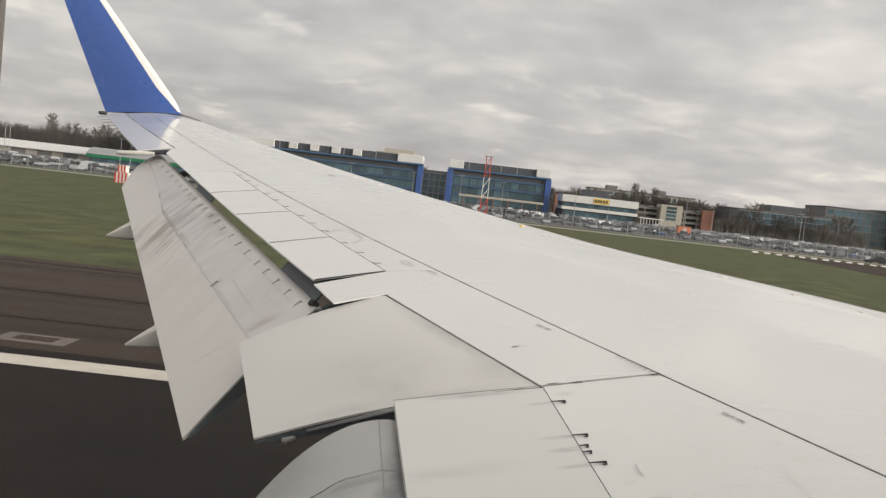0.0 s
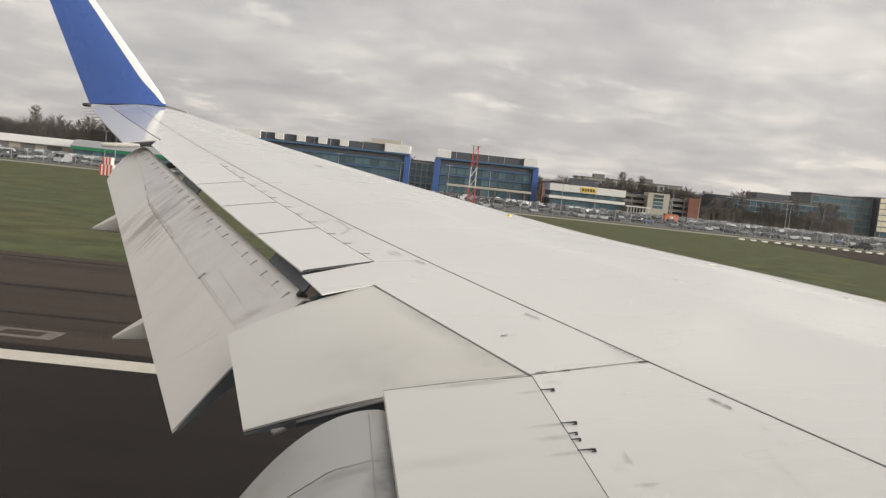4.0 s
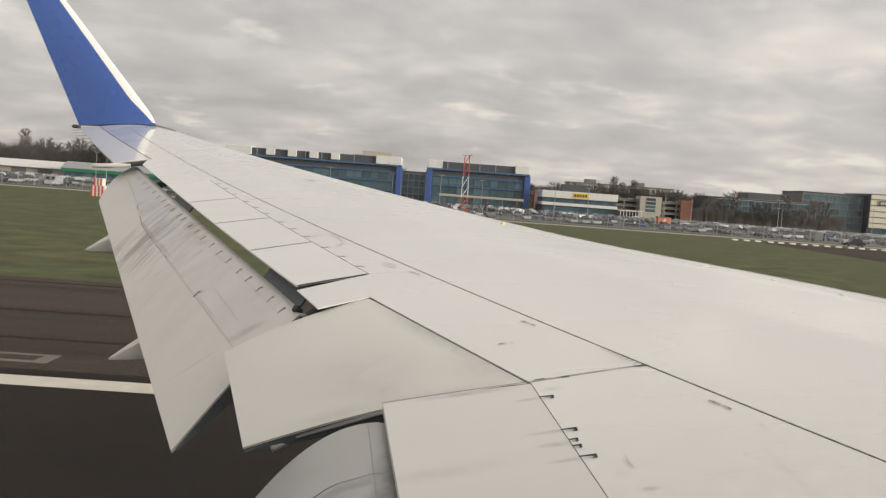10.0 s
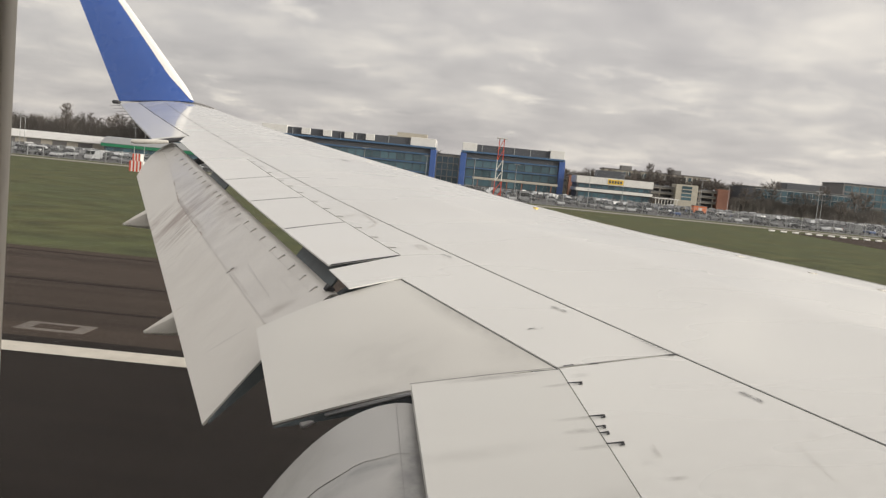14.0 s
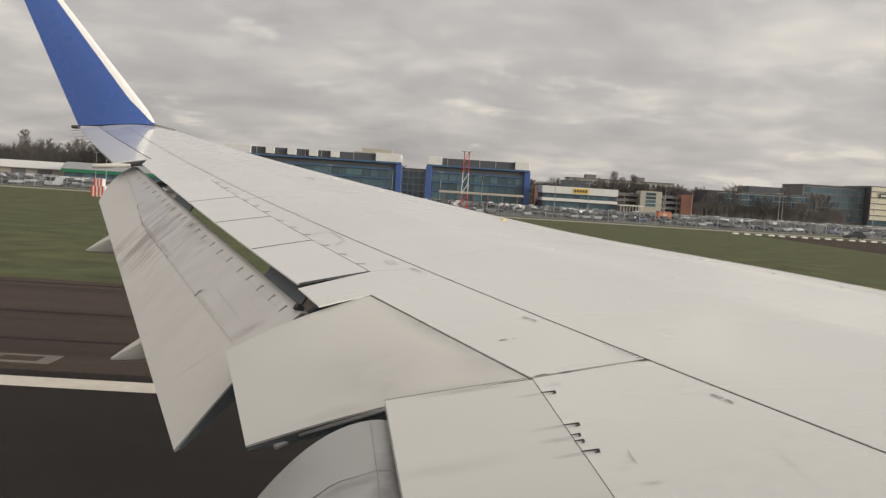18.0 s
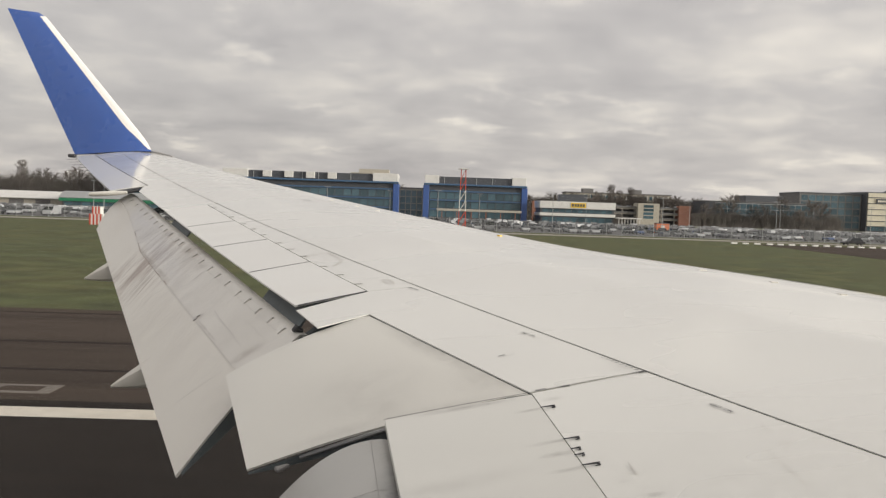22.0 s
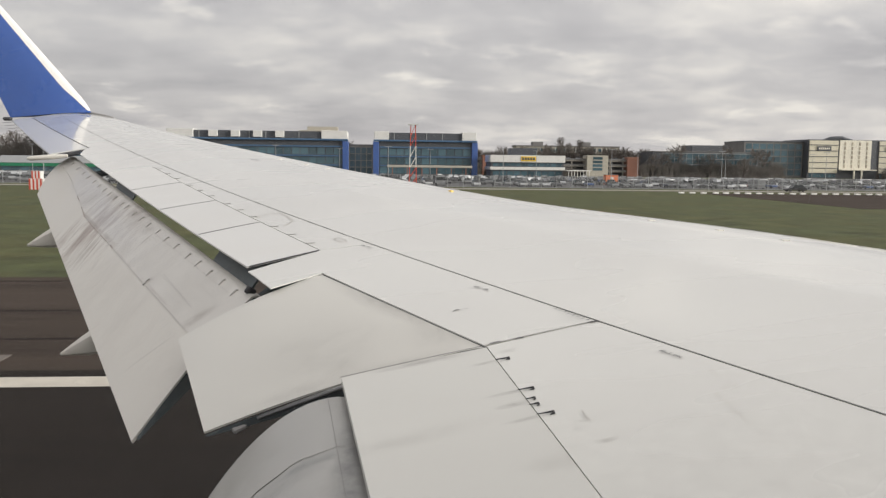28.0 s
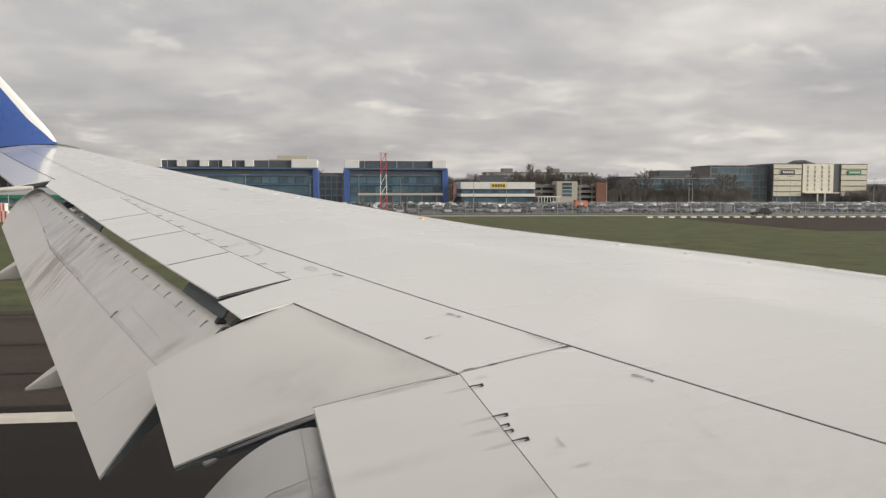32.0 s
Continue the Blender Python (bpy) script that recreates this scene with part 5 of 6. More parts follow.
for x0, x1 in ((-84, -75), (-9, 0)):
    lk = thing("link_building", "beige link building between the office blocks", "building", ((x0 + x1) / 2, OFF_Y + 5, 0), "office links")
    part("wall", boxes((-4.5, 4.5, 0, 14, 0, 11.6)), M_BEIGE, lk)
    glazing(lk, -4.2, 4.2, -0.06, 1.0, 11.0, 4, 4)
    part("roof", boxes((-4.6, 4.6, -0.3, 14, 11.6, 12.0)), M_ROOF, lk)
pl = thing("plant_room", "beige stepped plant room on a roof", "building", (-20, OFF_Y + 24, 0))
part("wall", boxes((-9, 9, 0, 8, 0, 17.6)), M_BEIGE, pl)
part("roof", boxes((-6, 6, 1, 7, 17.6, 19.2), (-9.3, 9.3, -0.3, 8.3, 17.3, 17.7)), M_BEIGE, pl)
cn = thing("entrance_canopy", "pale flat entrance canopy on posts before the offices", "canopy", (20, 297, 0))
part("roof", boxes((-15, 15, -3, 3, 3.7, 4.5), bevel=0.08), M_BEIGE, cn)
for k in range(6):
    part("post", boxes((-13.3 + 5.2 * k, -13.0 + 5.2 * k, -2.6, -2.3, 0, 3.7)), M_BRICK, cn)

# low glazed shed and white-roofed store
sh = thing("glazed_shed", "low shed with curved glass roof and green band", "shed", (-96, 285, 0))
part("wall", boxes((-24, 24, -4, 6, 0, 3.6)), M_OFFDARK, sh)
part("fascia", boxes((-25, 25, -4.5, -4.1, 2.8, 3.9)), M_GREEN, sh, "green fascia")
bm = bmesh.new()
sheet(bm, lambda i, j: Vector((-25 + 50 * j, -4.6 + 11 * i, 4.0 + 2.2 * math.sin(math.pi * i))), 8, 12, 0.15)
part("roof", bm, M_STEEL, sh, "pale curved roof")
glazing(sh, -23.5, 23.5, -4.06, 0.6, 2.7, 16, 1)
st = thing("white_store", "long low store with a cream roof", "warehouse", (-151, 288, 0))
part("wall", boxes((-30, 30, 0, 20, 0, 3.4)), M_BEIGE, st)
bm = bmesh.new()
sheet(bm, lambda i, j: Vector((-31 + 62 * j, -1 + 22 * i, 3.4 + 2.4 * (1 - abs(2 * i - 1)))), 2, 10, 0.2)
part("roof", bm, M_OFFWHITE, st, "cream ridged roof")
for k in range(6):
    part("door", boxes((-26 + 9 * k, -21 + 9 * k, -0.08, 0.02, 0.1, 2.9)), M_ROOF, st)

# hire-car building
hb = thing("hire_building", "white hire building with a yellow sign and dark roof screen", "building", (57, 306, 0))
part("wall", boxes((-13.5, 13.5, 0, 14, 0, 3.2)), M_OFFDARK, hb)
part("white_band", boxes((-14, 14, -0.7, 14, 3.2, 4.3), bevel=0.05), M_OFFWHITE, hb, "white band above the ground floor")
part("upper_wall", boxes((-13.6, 13.6, 0, 14, 4.3, 6.0)), M_OFFDARK, hb, "dark glazed upper floor")
part("white_fascia", boxes((-14, 14, -0.7, 14, 6.0, 8.6), bevel=0.06), M_OFFWHITE, hb, "white fascia")
part("roof_screen", boxes((-6.5, 3.5, 0.5, 6, 8.6, 11.2), bevel=0.06), M_OFFDARK, hb, "dark roof screen")
sg = part("sign_board", boxes((-2.6, 3.0, -0.85, -0.7, 6.4, 8.2), bevel=0.03), M_YELLOW, hb, "plain yellow sign board")
for k in range(5):
    part("sign_bar", boxes((-2.2 + 1.0 * k, -1.5 + 1.0 * k, -0.90, -0.855, 6.8, 7.8)), M_MARK, sg)
glazing(hb, -13, 13, -0.05, 0.5, 2.9, 10, 1)
glazing(hb, -13, 13, -0.05, 4.4, 5.9, 12, 1)
for k in range(8):
    part("porch_post", boxes((14.8 + 1.1 * k, 15.0 + 1.1 * k, -3.0, -2.8, 0, 3.0)), M_OFFWHITE, hb)
part("porch_roof", boxes((14.2, 23.2, -3.4, 0, 3.0, 3.35), bevel=0.04), M_OFFWHITE, hb, "white flat porch roof")

# hotel group
M_BAY = material("pale_cream_plaster", (0.72, 0.68, 0.57), 0.6, grain=0.05, scale=1.0, stain=0.2, stain_scale=0.3)
M_DULLGLASS = material("dull_bronze_glass", (0.36, 0.32, 0.25), 0.3, grain=0.1, scale=1.0, random_tint=0.3)
ht = thing("hotel_building", "dark hotel with two cream lattice fronts", "hotel", (244, 405, 0))
part("wall", boxes((-26, 26, 0, 26, 0, 19.5)), M_OFFDARK, ht)
for x0, x1, sign in ((-25.5, -10.4, M_OFFDARK), (11.4, 25.5, M_GREEN)):
    x = (x0 + x1) / 2
    pn = part("cream_front", boxes((x0, x1, -0.5, 0.02, 2.8, 19.0), bevel=0.05), M_CREAM, ht, "cream glazed front")
    for k in range(5):
        part("dark_band", boxes((x0 - 0.1, x1 + 0.1, -0.72, -0.52, 5.0 + 2.9 * k, 5.35 + 2.9 * k)), M_OFFDARK, pn)
    sp_ = part("sign_plate", boxes((x - 3.6, x + 3.6, -0.95, -0.73, 13.9, 16.2)), sign, pn, "small sign plate")
    for k in range(6):
        part("sign_bar", boxes((x - 2.9 + 1.0 * k, x - 2.2 + 1.0 * k, -0.99, -0.955, 14.6, 15.5)), M_BAY, sp_)
    glazing(pn, x0 + 0.4, x1 - 0.4, -0.05, 0.4, 2.6, 7, 1)
bay = part("centre_bay", boxes((-9.6, 7.2, -0.4, 0.02, 4.6, 19.3), bevel=0.05), M_BAY, ht, "pale cream centre bay")
for k in range(4):
    glazing(bay, -7.6 + 3.9 * k, -6.2 + 3.9 * k, -0.46, 5.2, 18.6, 1, 6, gap=0.3, mat=M_DULLGLASS)
for x in (-3.0, 1.0):
    part("porch_post", boxes((x, x + 0.7, -2.9, -2.2, 0, 4.2)), M_BAY, ht, "pale porch post")
part("porch_roof", boxes((-9.6, 9.0, -3.2, -0.5, 4.2, 4.7), bevel=0.05), M_BAY, ht, "pale flat porch roof")
part("roof_vault", tube(bmesh.new(), [(-14, 8, 19.2), (-10, 8, 20.4), (-4, 8, 20.7), (2, 8, 19.4)], [0.6, 1.0, 1.0, 0.5], 8), M_OFFDARK, ht)
sd_ = thing("hotel_side_wing", "grey glazed side wing of the hotel", "hotel", (202, 409, 0))
part("wall", boxes((-15.5, 15.5, 0, 24, 0, 18.0)), M_ROOF, sd_)
glazing(sd_, -15, 15, -0.06, 1.0, 17.4, 8, 5, gap=0.3)
part("roof", boxes((-15.8, 15.8, -0.4, 24, 18.0, 18.5)), M_OFFDARK, sd_)
lw = thing("low_glass_building", "low dark teal glass building beside the hotel", "office building", (164, 402, 0))
part("wall", boxes((-27, 27, 0, 24, 0, 12.2)), M_OFFDARK, lw)
part("mullion_grid", boxes((-22, 26.6, -0.05, 0.02, 0.6, 11.8)), M_STEEL, lw, "pale steel mullion grid")
glazing(lw, -21.9, 26.5, -0.08, 0.8, 11.6, 16, 4, gap=0.13)
part("roof_plant", boxes((-6, 13, 4, 18, 12.2, 15.8), bevel=0.3), M_OFFDARK, lw)
part("roof", boxes((-27.3, 27.3, -0.5, 24, 12.2, 12.6)), M_ROOF, lw)

# multi-storey car park and station with green canopy, further along
gs = thing("green_station", "dark building with a long green canopy", "building", (-222, 300, 0))
part("wall", boxes((-16, 16, 0, 16, 0, 6.0)), M_OFFDARK, gs)
part("tower", boxes((-14, -7, -1, 8, 0, 12.0), bevel=0.1), M_ROOF, gs)
part("canopy", boxes((-20, 20, -7, 0, 4.2, 5.0), bevel=0.06), M_GREEN, gs, "long green canopy")
glazing(gs, -15, 15, -0.06, 0.6, 4.0, 10, 1)
for k in range(7):
    part("post", boxes((-19 + 6.2 * k, -18.7 + 6.2 * k, -6.6, -6.3, 0, 4.2)), M_STEEL, gs)
for x, y, w, h in ((-160, 470, 70, 9), (60, 520, 60, 10), (-300, 430, 60, 8), (420, 470, 50, 7)):
    wh_ = thing("low_warehouse", "low pale warehouse with a flat roof behind trees", "warehouse", (x, y, 0), "far warehouses")
    part("wall", boxes((-w / 2, w / 2, 0, 30, 0, h)), M_BEIGE, wh_)
    part("roof", boxes((-w / 2 - 0.4, w / 2 + 0.4, -0.4, 30, h, h + 0.6)), M_ROOF, wh_)
    glazing(wh_, -w / 2 + 1, w / 2 - 1, -0.06, h - 3.4, h - 1.2, 12, 1, gap=0.4)
# block of flats with white balcony frames, behind the trees
fl = thing("block_of_flats", "pale block of flats with white balcony frames", "apartment building", (112, 476, 0))
part("wall", boxes((-30, 30, 0, 14, 0, 15.6)), M_BEIGE, fl)
part("roof", boxes((-30.5, 30.5, -0.5, 14.5, 15.6, 16.2), (-20, -14, 3, 9, 16.2, 18.4), (8, 14, 3, 9, 16.2, 18.4)), M_ROOF, fl)
glazing(fl, -29, 29, -0.06, 0.8, 15.2, 20, 5, gap=0.45)
for k in range(10):
    x = -27 + 6 * k
    fr = part("balcony_frame", boxes((x - 1.5, x - 1.3, -1.5, 0, 0.5, 14.8), (x + 1.3, x + 1.5, -1.5, 0, 0.5, 14.8)), M_OFFWHITE, fl, "white balcony frame")
    for j in range(5):
        part("balcony_slab", boxes((x - 1.5, x + 1.5, -1.5, 0, 0.5 + 2.95 * j, 0.75 + 2.95 * j)), M_OFFWHITE, fr)

# multi-storey car park with brick stair towers
ms = thing("multi_storey_car_park", "long three-level car park with red brick stair towers", "car park", (86, 384, 0))
part("inner_wall", boxes((-37, 37, 5, 28, 0, 6.6)), M_OFFDARK, ms, "dark shaded parking levels")
for k in range(3):
    part("deck", boxes((-38, 38, 0, 30, 2.5 * k + 2.1, 2.5 * k + 2.45)), M_CONCRETE, ms, "pale concrete deck")
    part("deck_railing", boxes((-38, 38, -0.12, 0, 2.5 * k + 2.5, 2.5 * k + 3.25)), M_ROOF, ms, "grey railing along the deck")
for x in (-33, -7, 35):
    part("stair_tower", boxes((x - 2.7, x + 2.7, -1.8, 4, 0, 9.2), bevel=0.08), M_BRICK, ms, "red brick stair tower")
gt = part("glazed_tower", boxes((13, 23, -2.4, 6, 0, 9.8), bevel=0.1), M_BEIGE, ms, "beige tower with a glazed strip")
glazing(gt, 15.5, 20.5, -2.46, 2.6, 9.3, 1, 4, gap=0.2)
for k in range(13):
    part("column", boxes((-36.5 + 6.1 * k, -36.0 + 6.1 * k, 0.1, 0.6, 0, 7.1)), M_CONCRETE, ms)
for k in range(16):
    parked_car(rng.choice((0, 1)), rng.choices(range(6), (6, 5, 2, 6, 1, 1))[0], pose(50 + 4.6 * k + rng.uniform(-0.5, 0.5), 388, 7.45, 0, 0, 90 + rng.uniform(-2, 2)))

for k in range(9):
    x = -245 + 13.5 * k
    hs = thing("brick_house", "red brick house with a dark pitched roof", "house", (x, 372 + 6 * (k % 3), 0), "brick houses")
    part("wall", boxes((-5.6, 5.6, 0, 9, 0, 5.6)), M_BRICK, hs)
    bm = bmesh.new()
    sheet(bm, lambda i, j: Vector((-6 + 12 * j, -0.5 + 10 * i, 5.6 + 3.2 * (1 - abs(2 * i - 1)))), 2, 2, 0.2)
    part("roof", bm, M_ROOF, hs)
    glazing(hs, -5, 5, -0.05, 1.0, 2.6, 4, 1, M_OFFWHITE, 0.5)
    glazing(hs, -5, 5, -0.05, 3.6, 5.2, 4, 1, M_OFFWHITE, 0.5)

# red and white lattice mast, and striped marker boards on the grass
mast = thing("lattice_mast", "red and white steel lattice mast on the airfield", "mast", (8.4, 176, 0))
for lv in range(6):
    mt = M_OFFWHITE if lv in (2, 3) else M_RED
    z0, z1 = 2.2 * lv, 2.2 * lv + 2.2
    r0 = 0.75 - 0.05 * lv
    for sx in (-1, 1):
        for sy in (-1, 1):
            part("leg", boxes((sx * r0 - 0.06, sx * r0 + 0.06, sy * r0 - 0.06, sy * r0 + 0.06, z0, z1)), mt, mast)
    for sy in (-1, 1):
        part("brace", tube(bmesh.new(), [(-r0, sy * r0, z0), (r0, sy * r0, z1)], [0.05, 0.05], 4), mt, mast)
        part("brace", tube(bmesh.new(), [(sy * r0, -r0, z0), (sy * r0, r0, z1)], [0.05, 0.05], 4), mt, mast)
part("platform", boxes((-1.1, 1.1, -1.1, 1.1, 13.2, 13.35)), M_OFFWHITE, mast)
bx = thing("equipment_container", "red equipment container with one white stripe beside the mast", "container", (-13, 174, 0))
part("body", boxes((-3.4, 3.4, -1.2, 1.2, 0.0, 2.5), bevel=0.04), M_RED, bx)
part("stripe", boxes((0.6, 1.8, -1.23, -1.2, 0.1, 2.5)), M_OFFWHITE, bx, "white stripe")
cb = thing("chequered_cabin", "red and white chequered cabin beside the mast", "cabin", (-3.5, 174, 0))
part("body", boxes((-2.0, 2.0, -1.3, 1.3, 0.0, 2.7), bevel=0.04), M_OFFWHITE, cb)
for i in range(3):
    for j in range(2):
        if (i + j) % 2:
            part("red_square", boxes((-2.0 + 1.33 * i, -0.67 + 1.33 * i, -1.33, -1.3, 0.1 + 1.3 * j, 1.4 + 1.3 * j)), M_RED, cb)
mb = thing("marker_hut", "red and white striped marker hut on the grass", "hut", (-57.0, 148, 0))
mb.scale = (0.75, 0.75, 0.75)
part("body", boxes((-1.6, 1.6, -1, 1, 0, 2.5), (-1.0, 1.0, -0.9, 0.9, 2.5, 4.2), bevel=0.03), M_OFFWHITE, mb)
for k in range(4):
    part("stripe", boxes((-1.62 + 0.82 * k, -1.22 + 0.82 * k, -1.03, -1.0, 0, 2.5)), M_RED, mb)
for k in range(3):
    part("stripe", boxes((-1.0 + 0.72 * k, -0.66 + 0.72 * k, -0.93, -0.9, 2.5, 4.2)), M_RED, mb)


# ---- winter trees ----
def bare_tree(seed, h, spread, upright=False):
    """Meshes for the trunk with limbs, and for a crown of fine twigs."""
    rg = random.Random(seed)
    bm = bmesh.new()
    lean = Vector((rg.uniform(-0.05, 0.05), rg.uniform(-0.05, 0.05), 1))
    axis = [lean * (h * f) + Vector((rg.uniform(-1, 1), rg.uniform(-1, 1), 0)) * h * 0.012 for f in (0, 0.25, 0.5, 0.75, 0.95)]
    axis[0] = Vector((0, 0, -0.1))
    tube(bm, axis, [h * 0.017, h * 0.013, h * 0.008, h * 0.004, h * 0.002], 6)
    twigs = []
    n = 34 if upright else 26
    for k in range(n):
        f = 0.16 + 0.80 * k / n if upright else 0.24 + 0.70 * k / n
        p = lean * (h * f)
        a = k * 2.4 + rg.uniform(-0.5, 0.5)
        if upright:
            ln, rise = h * (0.09 + 0.13 * math.sin(math.pi * min(f * 1.05, 1))), 1.9
        else:
            ln, rise = h * spread * 0.40 * math.sqrt(max(1 - ((f - 0.45) / 0.55) ** 2, 0.05)), 0.45 + 0.9 * f
        d = Vector((math.cos(a), math.sin(a), rise * rg.uniform(0.8, 1.2))).normalized()
        mid = p + d * ln * 0.5 + Vector((0, 0, 0.04 * ln))
        end = p + d * ln + Vector((0, 0, 0.10 * ln))
        tube(bm, [p, mid, end], [h * 0.006, h * 0.004, h * 0.0015], 4)
        for j in range(6):
            g = rg.uniform(0.3, 1.0)
            q = p.lerp(end, g)
            d2 = (d + Vector((rg.gauss(0, 0.55), rg.gauss(0, 0.55), rg.gauss(0.25, 0.35)))).normalized()
            l2 = ln * rg.uniform(0.25, 0.5)
            e2 = q + d2 * l2
            tube(bm, [q, e2], [h * 0.0025, h * 0.001], 3)
            for i in range(20):
                d3 = (d2 + Vector((rg.gauss(0, 0.6), rg.gauss(0, 0.6), rg.gauss(0.2, 0.45)))).normalized()
                twigs.append((q.lerp(e2, rg.uniform(0.2, 1.0)), d3, l2 * rg.uniform(0.4, 0.9)))
    verts, faces = [], []
    for a, d, ln in twigs:
        w = d.cross(Vector((rg.uniform(-1, 1), rg.uniform(-1, 1), 0.3))).normalized() * 0.032
        o = len(verts)
        verts.extend([a - w, a + w, a + d * ln])
        faces.append((o, o + 1, o + 2))
    trunk = bpy.data.meshes.new("trunk")
    bm.to_mesh(trunk)
    bm.free()
    trunk.materials.append(M_BARK)
    crown = bpy.data.meshes.new("crown")
    crown.from_pydata(verts, [], faces)
    crown.materials.append(M_TWIG)
    return trunk, crown


TREES = []
for seed, h, spread, upr, label in ((1, 12, 1.0, False, "bare spreading winter tree"), (2, 10, 1.1, False, "small bare winter tree with dense twigs"), (3, 13, 0.8, False, "tall bare winter tree"),
                                    (4, 17, 0.5, True, "slender upright bare poplar"), (5, 9, 1.2, False, "low rounded bare winter tree")):
    tr, cr = bare_tree(seed, h, spread, upr)
    t = thing("tree", label, "tree", (0, 0, 0), "winter trees")
    shared("trunk", tr, t)
    shared("crown", cr, t)
    TREES.append(t)
spots = []
for k in range(95):
    x = -330 + 7.6 * k + rng.uniform(-3, 3)
    y = rng.uniform(335, 400)
    if -126 < x < 182:
        y = rng.uniform(420, 440)
    if 135 < x < 274:
        y = rng.uniform(445, 480)
    spots.append((x, y, rng.choice((0, 1, 2, 4, 0, 2))))
for k, x in enumerate((96, 101, 108, 262, 268, 46, 50)):
    spots.append((x, 422 + (k % 3) * 5, 3))
for k in range(16):
    spots.append((-196 + 6.1 * k + rng.uniform(-2, 2), rng.uniform(322, 352), (0, 2, 1, 0, 4, 2, 3)[k % 7]))
for k in range(13):
    spots.append((46 + 7.4 * k + rng.uniform(-2, 2), rng.uniform(418, 432), (0, 2, 0, 1, 2)[k % 5]))
for k in range(10):
    spots.append((122 + 7.6 * k + rng.uniform(-2, 2), rng.uniform(378, 394), (0, 2, 4, 0, 1)[k % 5]))
for k in range(11):
    spots.append((44 + 8.4 * k + rng.uniform(-1.5, 1.5), rng.uniform(418, 430), (0, 1, 4, 2)[k % 4]))
used = set()
for x, y, k in spots:
    m = pose(x, y, 0, 0, 0, rng.uniform(0, 360)) @ Matrix.Scale(rng.uniform(0.75, 1.15), 4)
    if k not in used:
        used.add(k)
        TREES[k].matrix_basis = m
        continue
    c = copy_thing(TREES[k], m)
    c.matrix_basis = m


def thicket(name, x0, x1, y0, y1, h, count_, seed, label):
    """A hedge of many thin bare stems that fork upwards."""
    rg = np.random.default_rng(seed)
    verts, faces = [], []
    for i in range(count_):
        bx, by = rg.uniform(x0, x1), rg.uniform(y0, y1)
        hh = h * (0.62 + 0.30 * (0.5 + 0.5 * math.sin(bx * 0.31 + seed) * math.sin(bx * 0.083 + 2 * seed)) + rg.uniform(-0.12, 0.12))
        lx, ly = rg.normal(0, 0.10) * hh, rg.normal(0, 0.08) * hh
        for k in range(6):
            f = rg.uniform(0.0, 0.55) if k else 0.0
            px, py, pz = bx + lx * f, by + ly * f, hh * f
            dx, dy = lx * (1 - f) + rg.normal(0, 0.16) * hh * (k > 0), ly * (1 - f) + rg.normal(0, 0.1) * hh * (k > 0)
            top = hh * (f + (1 - f) * rg.uniform(0.6, 1.0))
            w = rg.uniform(0.05, 0.12)
            o = len(verts)
            verts.extend([(px - w, py, pz), (px + w, py, pz), (px + dx, py + dy, top)])
            faces.append((o, o + 1, o + 2))
        o = len(verts)
        w, lowh = rg.uniform(0.35, 0.8), hh * rg.uniform(0.35, 0.62)
        verts.extend([(bx - w, by, 0.0), (bx + w, by, 0.0), (bx + w * rg.uniform(-0.8, 0.8), by + 0.3, lowh)])
        faces.append((o, o + 1, o + 2))
    me = bpy.data.meshes.new(name)
    me.from_pydata(verts, [], faces)
    me.materials.append(M_THICKET)
    return tagged(new(name, me), label, "hedge", kind="stuff")


# bare stems, paler and greyer than they are to paint in distant haze
M_THICKET = material("bare_thicket", (0.095, 0.084, 0.075), 0.95, grain=0.3, scale=0.3, stain=0.5, stain_scale=0.05, stain_col=(0.055, 0.058, 0.034), random_tint=0.35, per_island=True)
thicket("winter_hedge", 40, 190, 430, 446, 16.0, 6000, 5, "dense dark bare hedge behind the car park building")
thicket("winter_hedge", 122, 196, 384, 396, 8.5, 3000, 7, "dense bare hedge before the glass building")
thicket("winter_hedge", 44, 78, 318, 330, 5.5, 1000, 6, "dark bare hedge behind the parked cars")
thicket("winter_hedge", 254, 420, 380, 405, 8.0, 3000, 8, "dense dark bare hedge beside the hotel")
thicket("winter_hedge", -260, -98, 318, 350, 15.5, 5600, 9, "tall dark bare thicket behind the low store")
thicket("winter_hedge", -98, 44, 344, 352, 11.0, 1800, 12, "bare hedge behind the office blocks")


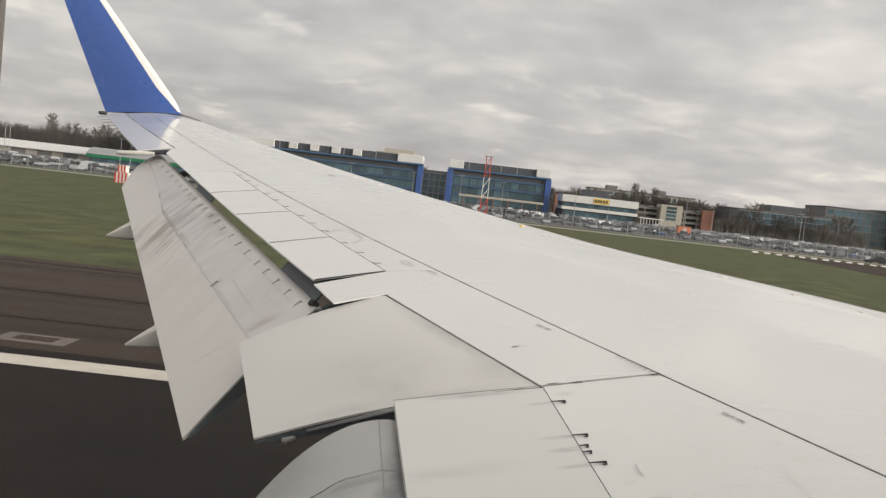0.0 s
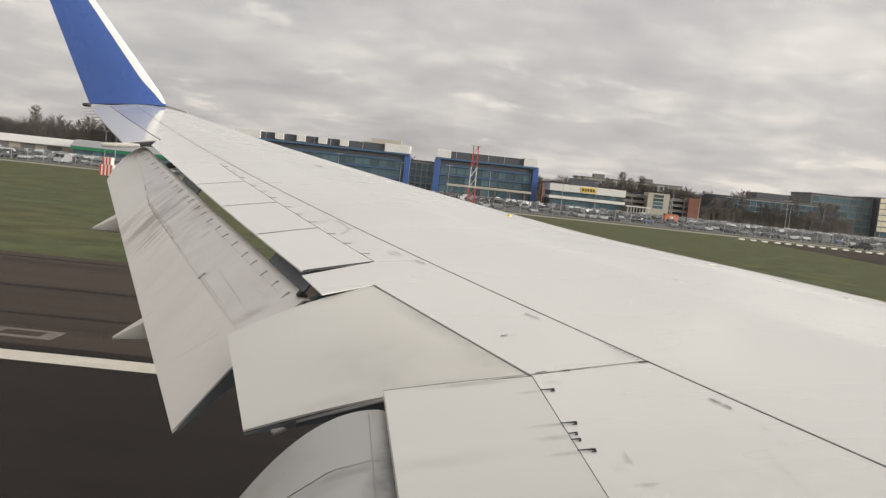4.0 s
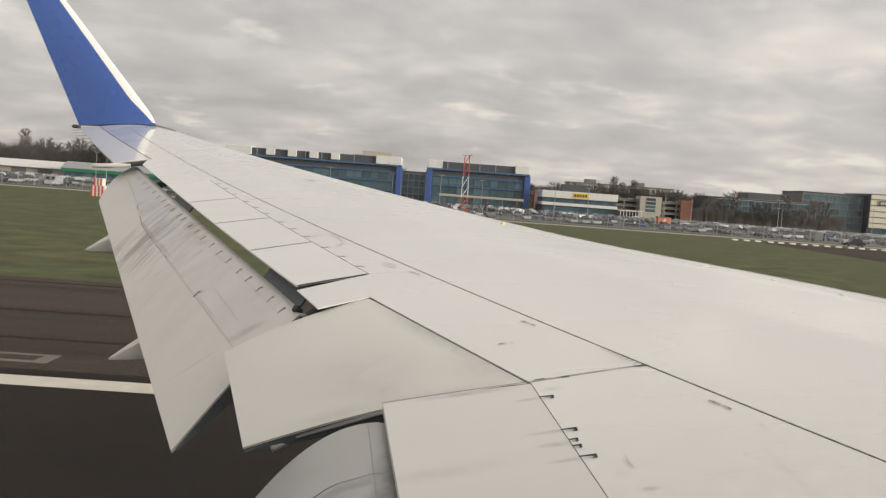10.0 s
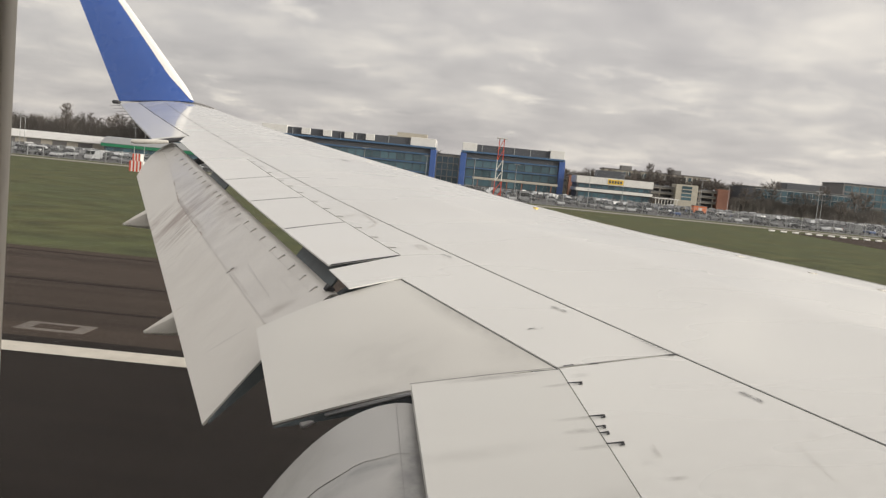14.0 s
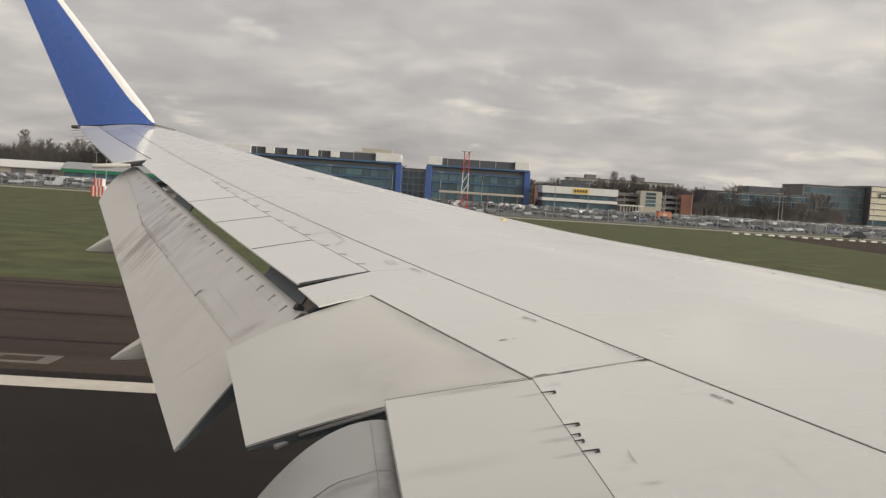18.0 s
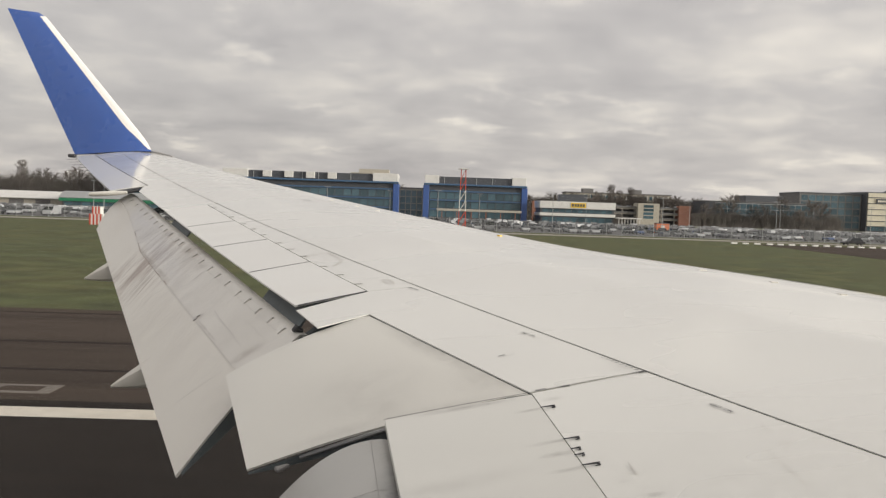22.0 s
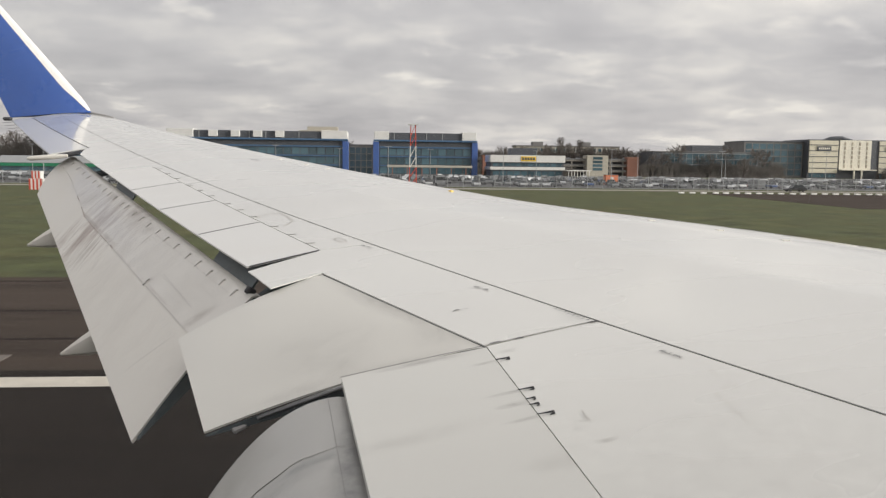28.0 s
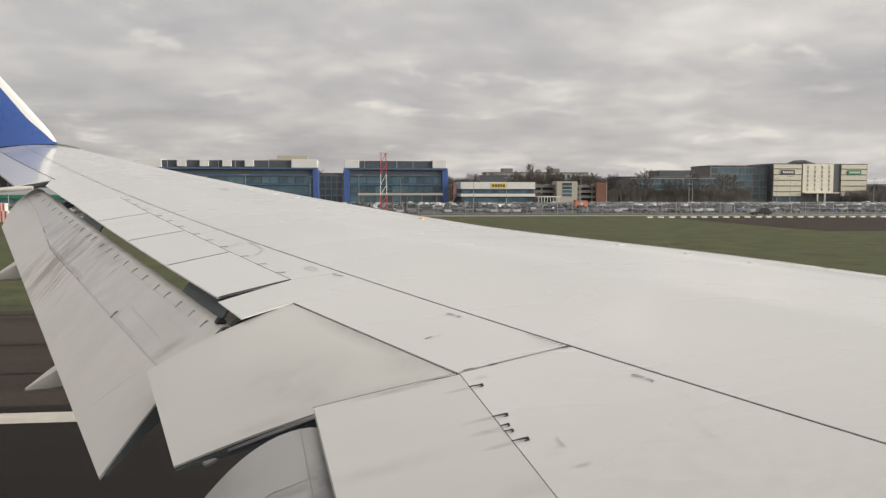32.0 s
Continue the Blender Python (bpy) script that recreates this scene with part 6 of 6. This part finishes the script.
# far woods: a belt of tangled crowns, and the hills behind
def woods(name, x0, x1, y0, y1, h, count_, seed, label):
    rg = np.random.default_rng(seed)
    cx = rg.uniform(x0, x1, count_)
    cy = rg.uniform(y0, y1, count_)
    size = h * rg.uniform(0.5, 1.0, count_)
    verts, faces = [], []
    for i in range(count_):
        o = len(verts)
        n = 9
        r = size[i] * 0.55
        ang = rg.uniform(0, math.tau)
        ring0 = [(cx[i] + r * 0.5 * math.cos(ang + math.tau * k / 5), cy[i] + r * 0.5 * math.sin(ang + math.tau * k / 5), 0.0) for k in range(5)]
        ring1 = [(cx[i] + r * rg.uniform(0.7, 1.2) * math.cos(ang + math.tau * k / 5), cy[i] + r * math.sin(ang + math.tau * k / 5), size[i] * rg.uniform(0.4, 0.65)) for k in range(5)]
        ring2 = [(cx[i] + r * rg.uniform(0.2, 0.6) * math.cos(ang + math.tau * k / 5), cy[i] + r * 0.5 * math.sin(ang + math.tau * k / 5), size[i] * rg.uniform(0.75, 1.0)) for k in range(5)]
        verts.extend(ring0 + ring1 + ring2)
        for a in (0, 5):
            for k in range(5):
                faces.append((o + a + k, o + a + (k + 1) % 5, o + a + 5 + (k + 1) % 5, o + a + 5 + k))
        faces.append(tuple(o + 10 + k for k in range(5)))
        for k in range(14):
            o = len(verts)
            a = rg.uniform(0, math.tau)
            px, py, pz = cx[i] + r * rg.uniform(0, 0.9) * math.cos(a), cy[i] + r * 0.8 * math.sin(a), size[i] * rg.uniform(0.5, 0.95)
            verts.extend([(px - 0.25, py, pz), (px + 0.25, py, pz), (px + rg.normal(0, 0.8), py, pz + size[i] * rg.uniform(0.12, 0.32))])
            faces.append((o, o + 1, o + 2))
    me = bpy.data.meshes.new(name)
    me.from_pydata(verts, [], faces)
    me.materials.append(M_WOOD)
    return tagged(new(name, me), label, "woodland", kind="stuff")


woods("winter_woodland", -900, 1000, 500, 640, 11, 1500, 3, "dense brown belt of bare winter woodland")
woods("winter_woodland", -1600, 1700, 640, 1300, 12, 2600, 4, "distant brown bare woodland")
bm = bmesh.new()
prev = None
for k in range(121):
    x = -4700 + 9400 * k / 120
    z = 26 + 10 * math.sin(k * 0.21) + 6 * math.sin(k * 0.53 + 1) + 4 * noise.noise((k * 0.4, 3, 0))
    r = [bm.verts.new((x, 3600, -1)), bm.verts.new((x, 3700 + 200, z)), bm.verts.new((x, 4700, z + 12))]
    if prev:
        bm.faces.new((prev[0], r[0], r[1], prev[1]))
        bm.faces.new((prev[1], r[1], r[2], prev[2]))
    prev = r
tagged(part("far_hills", bm, M_HILL), "low grey-brown hills on the horizon", "hills", kind="structure")
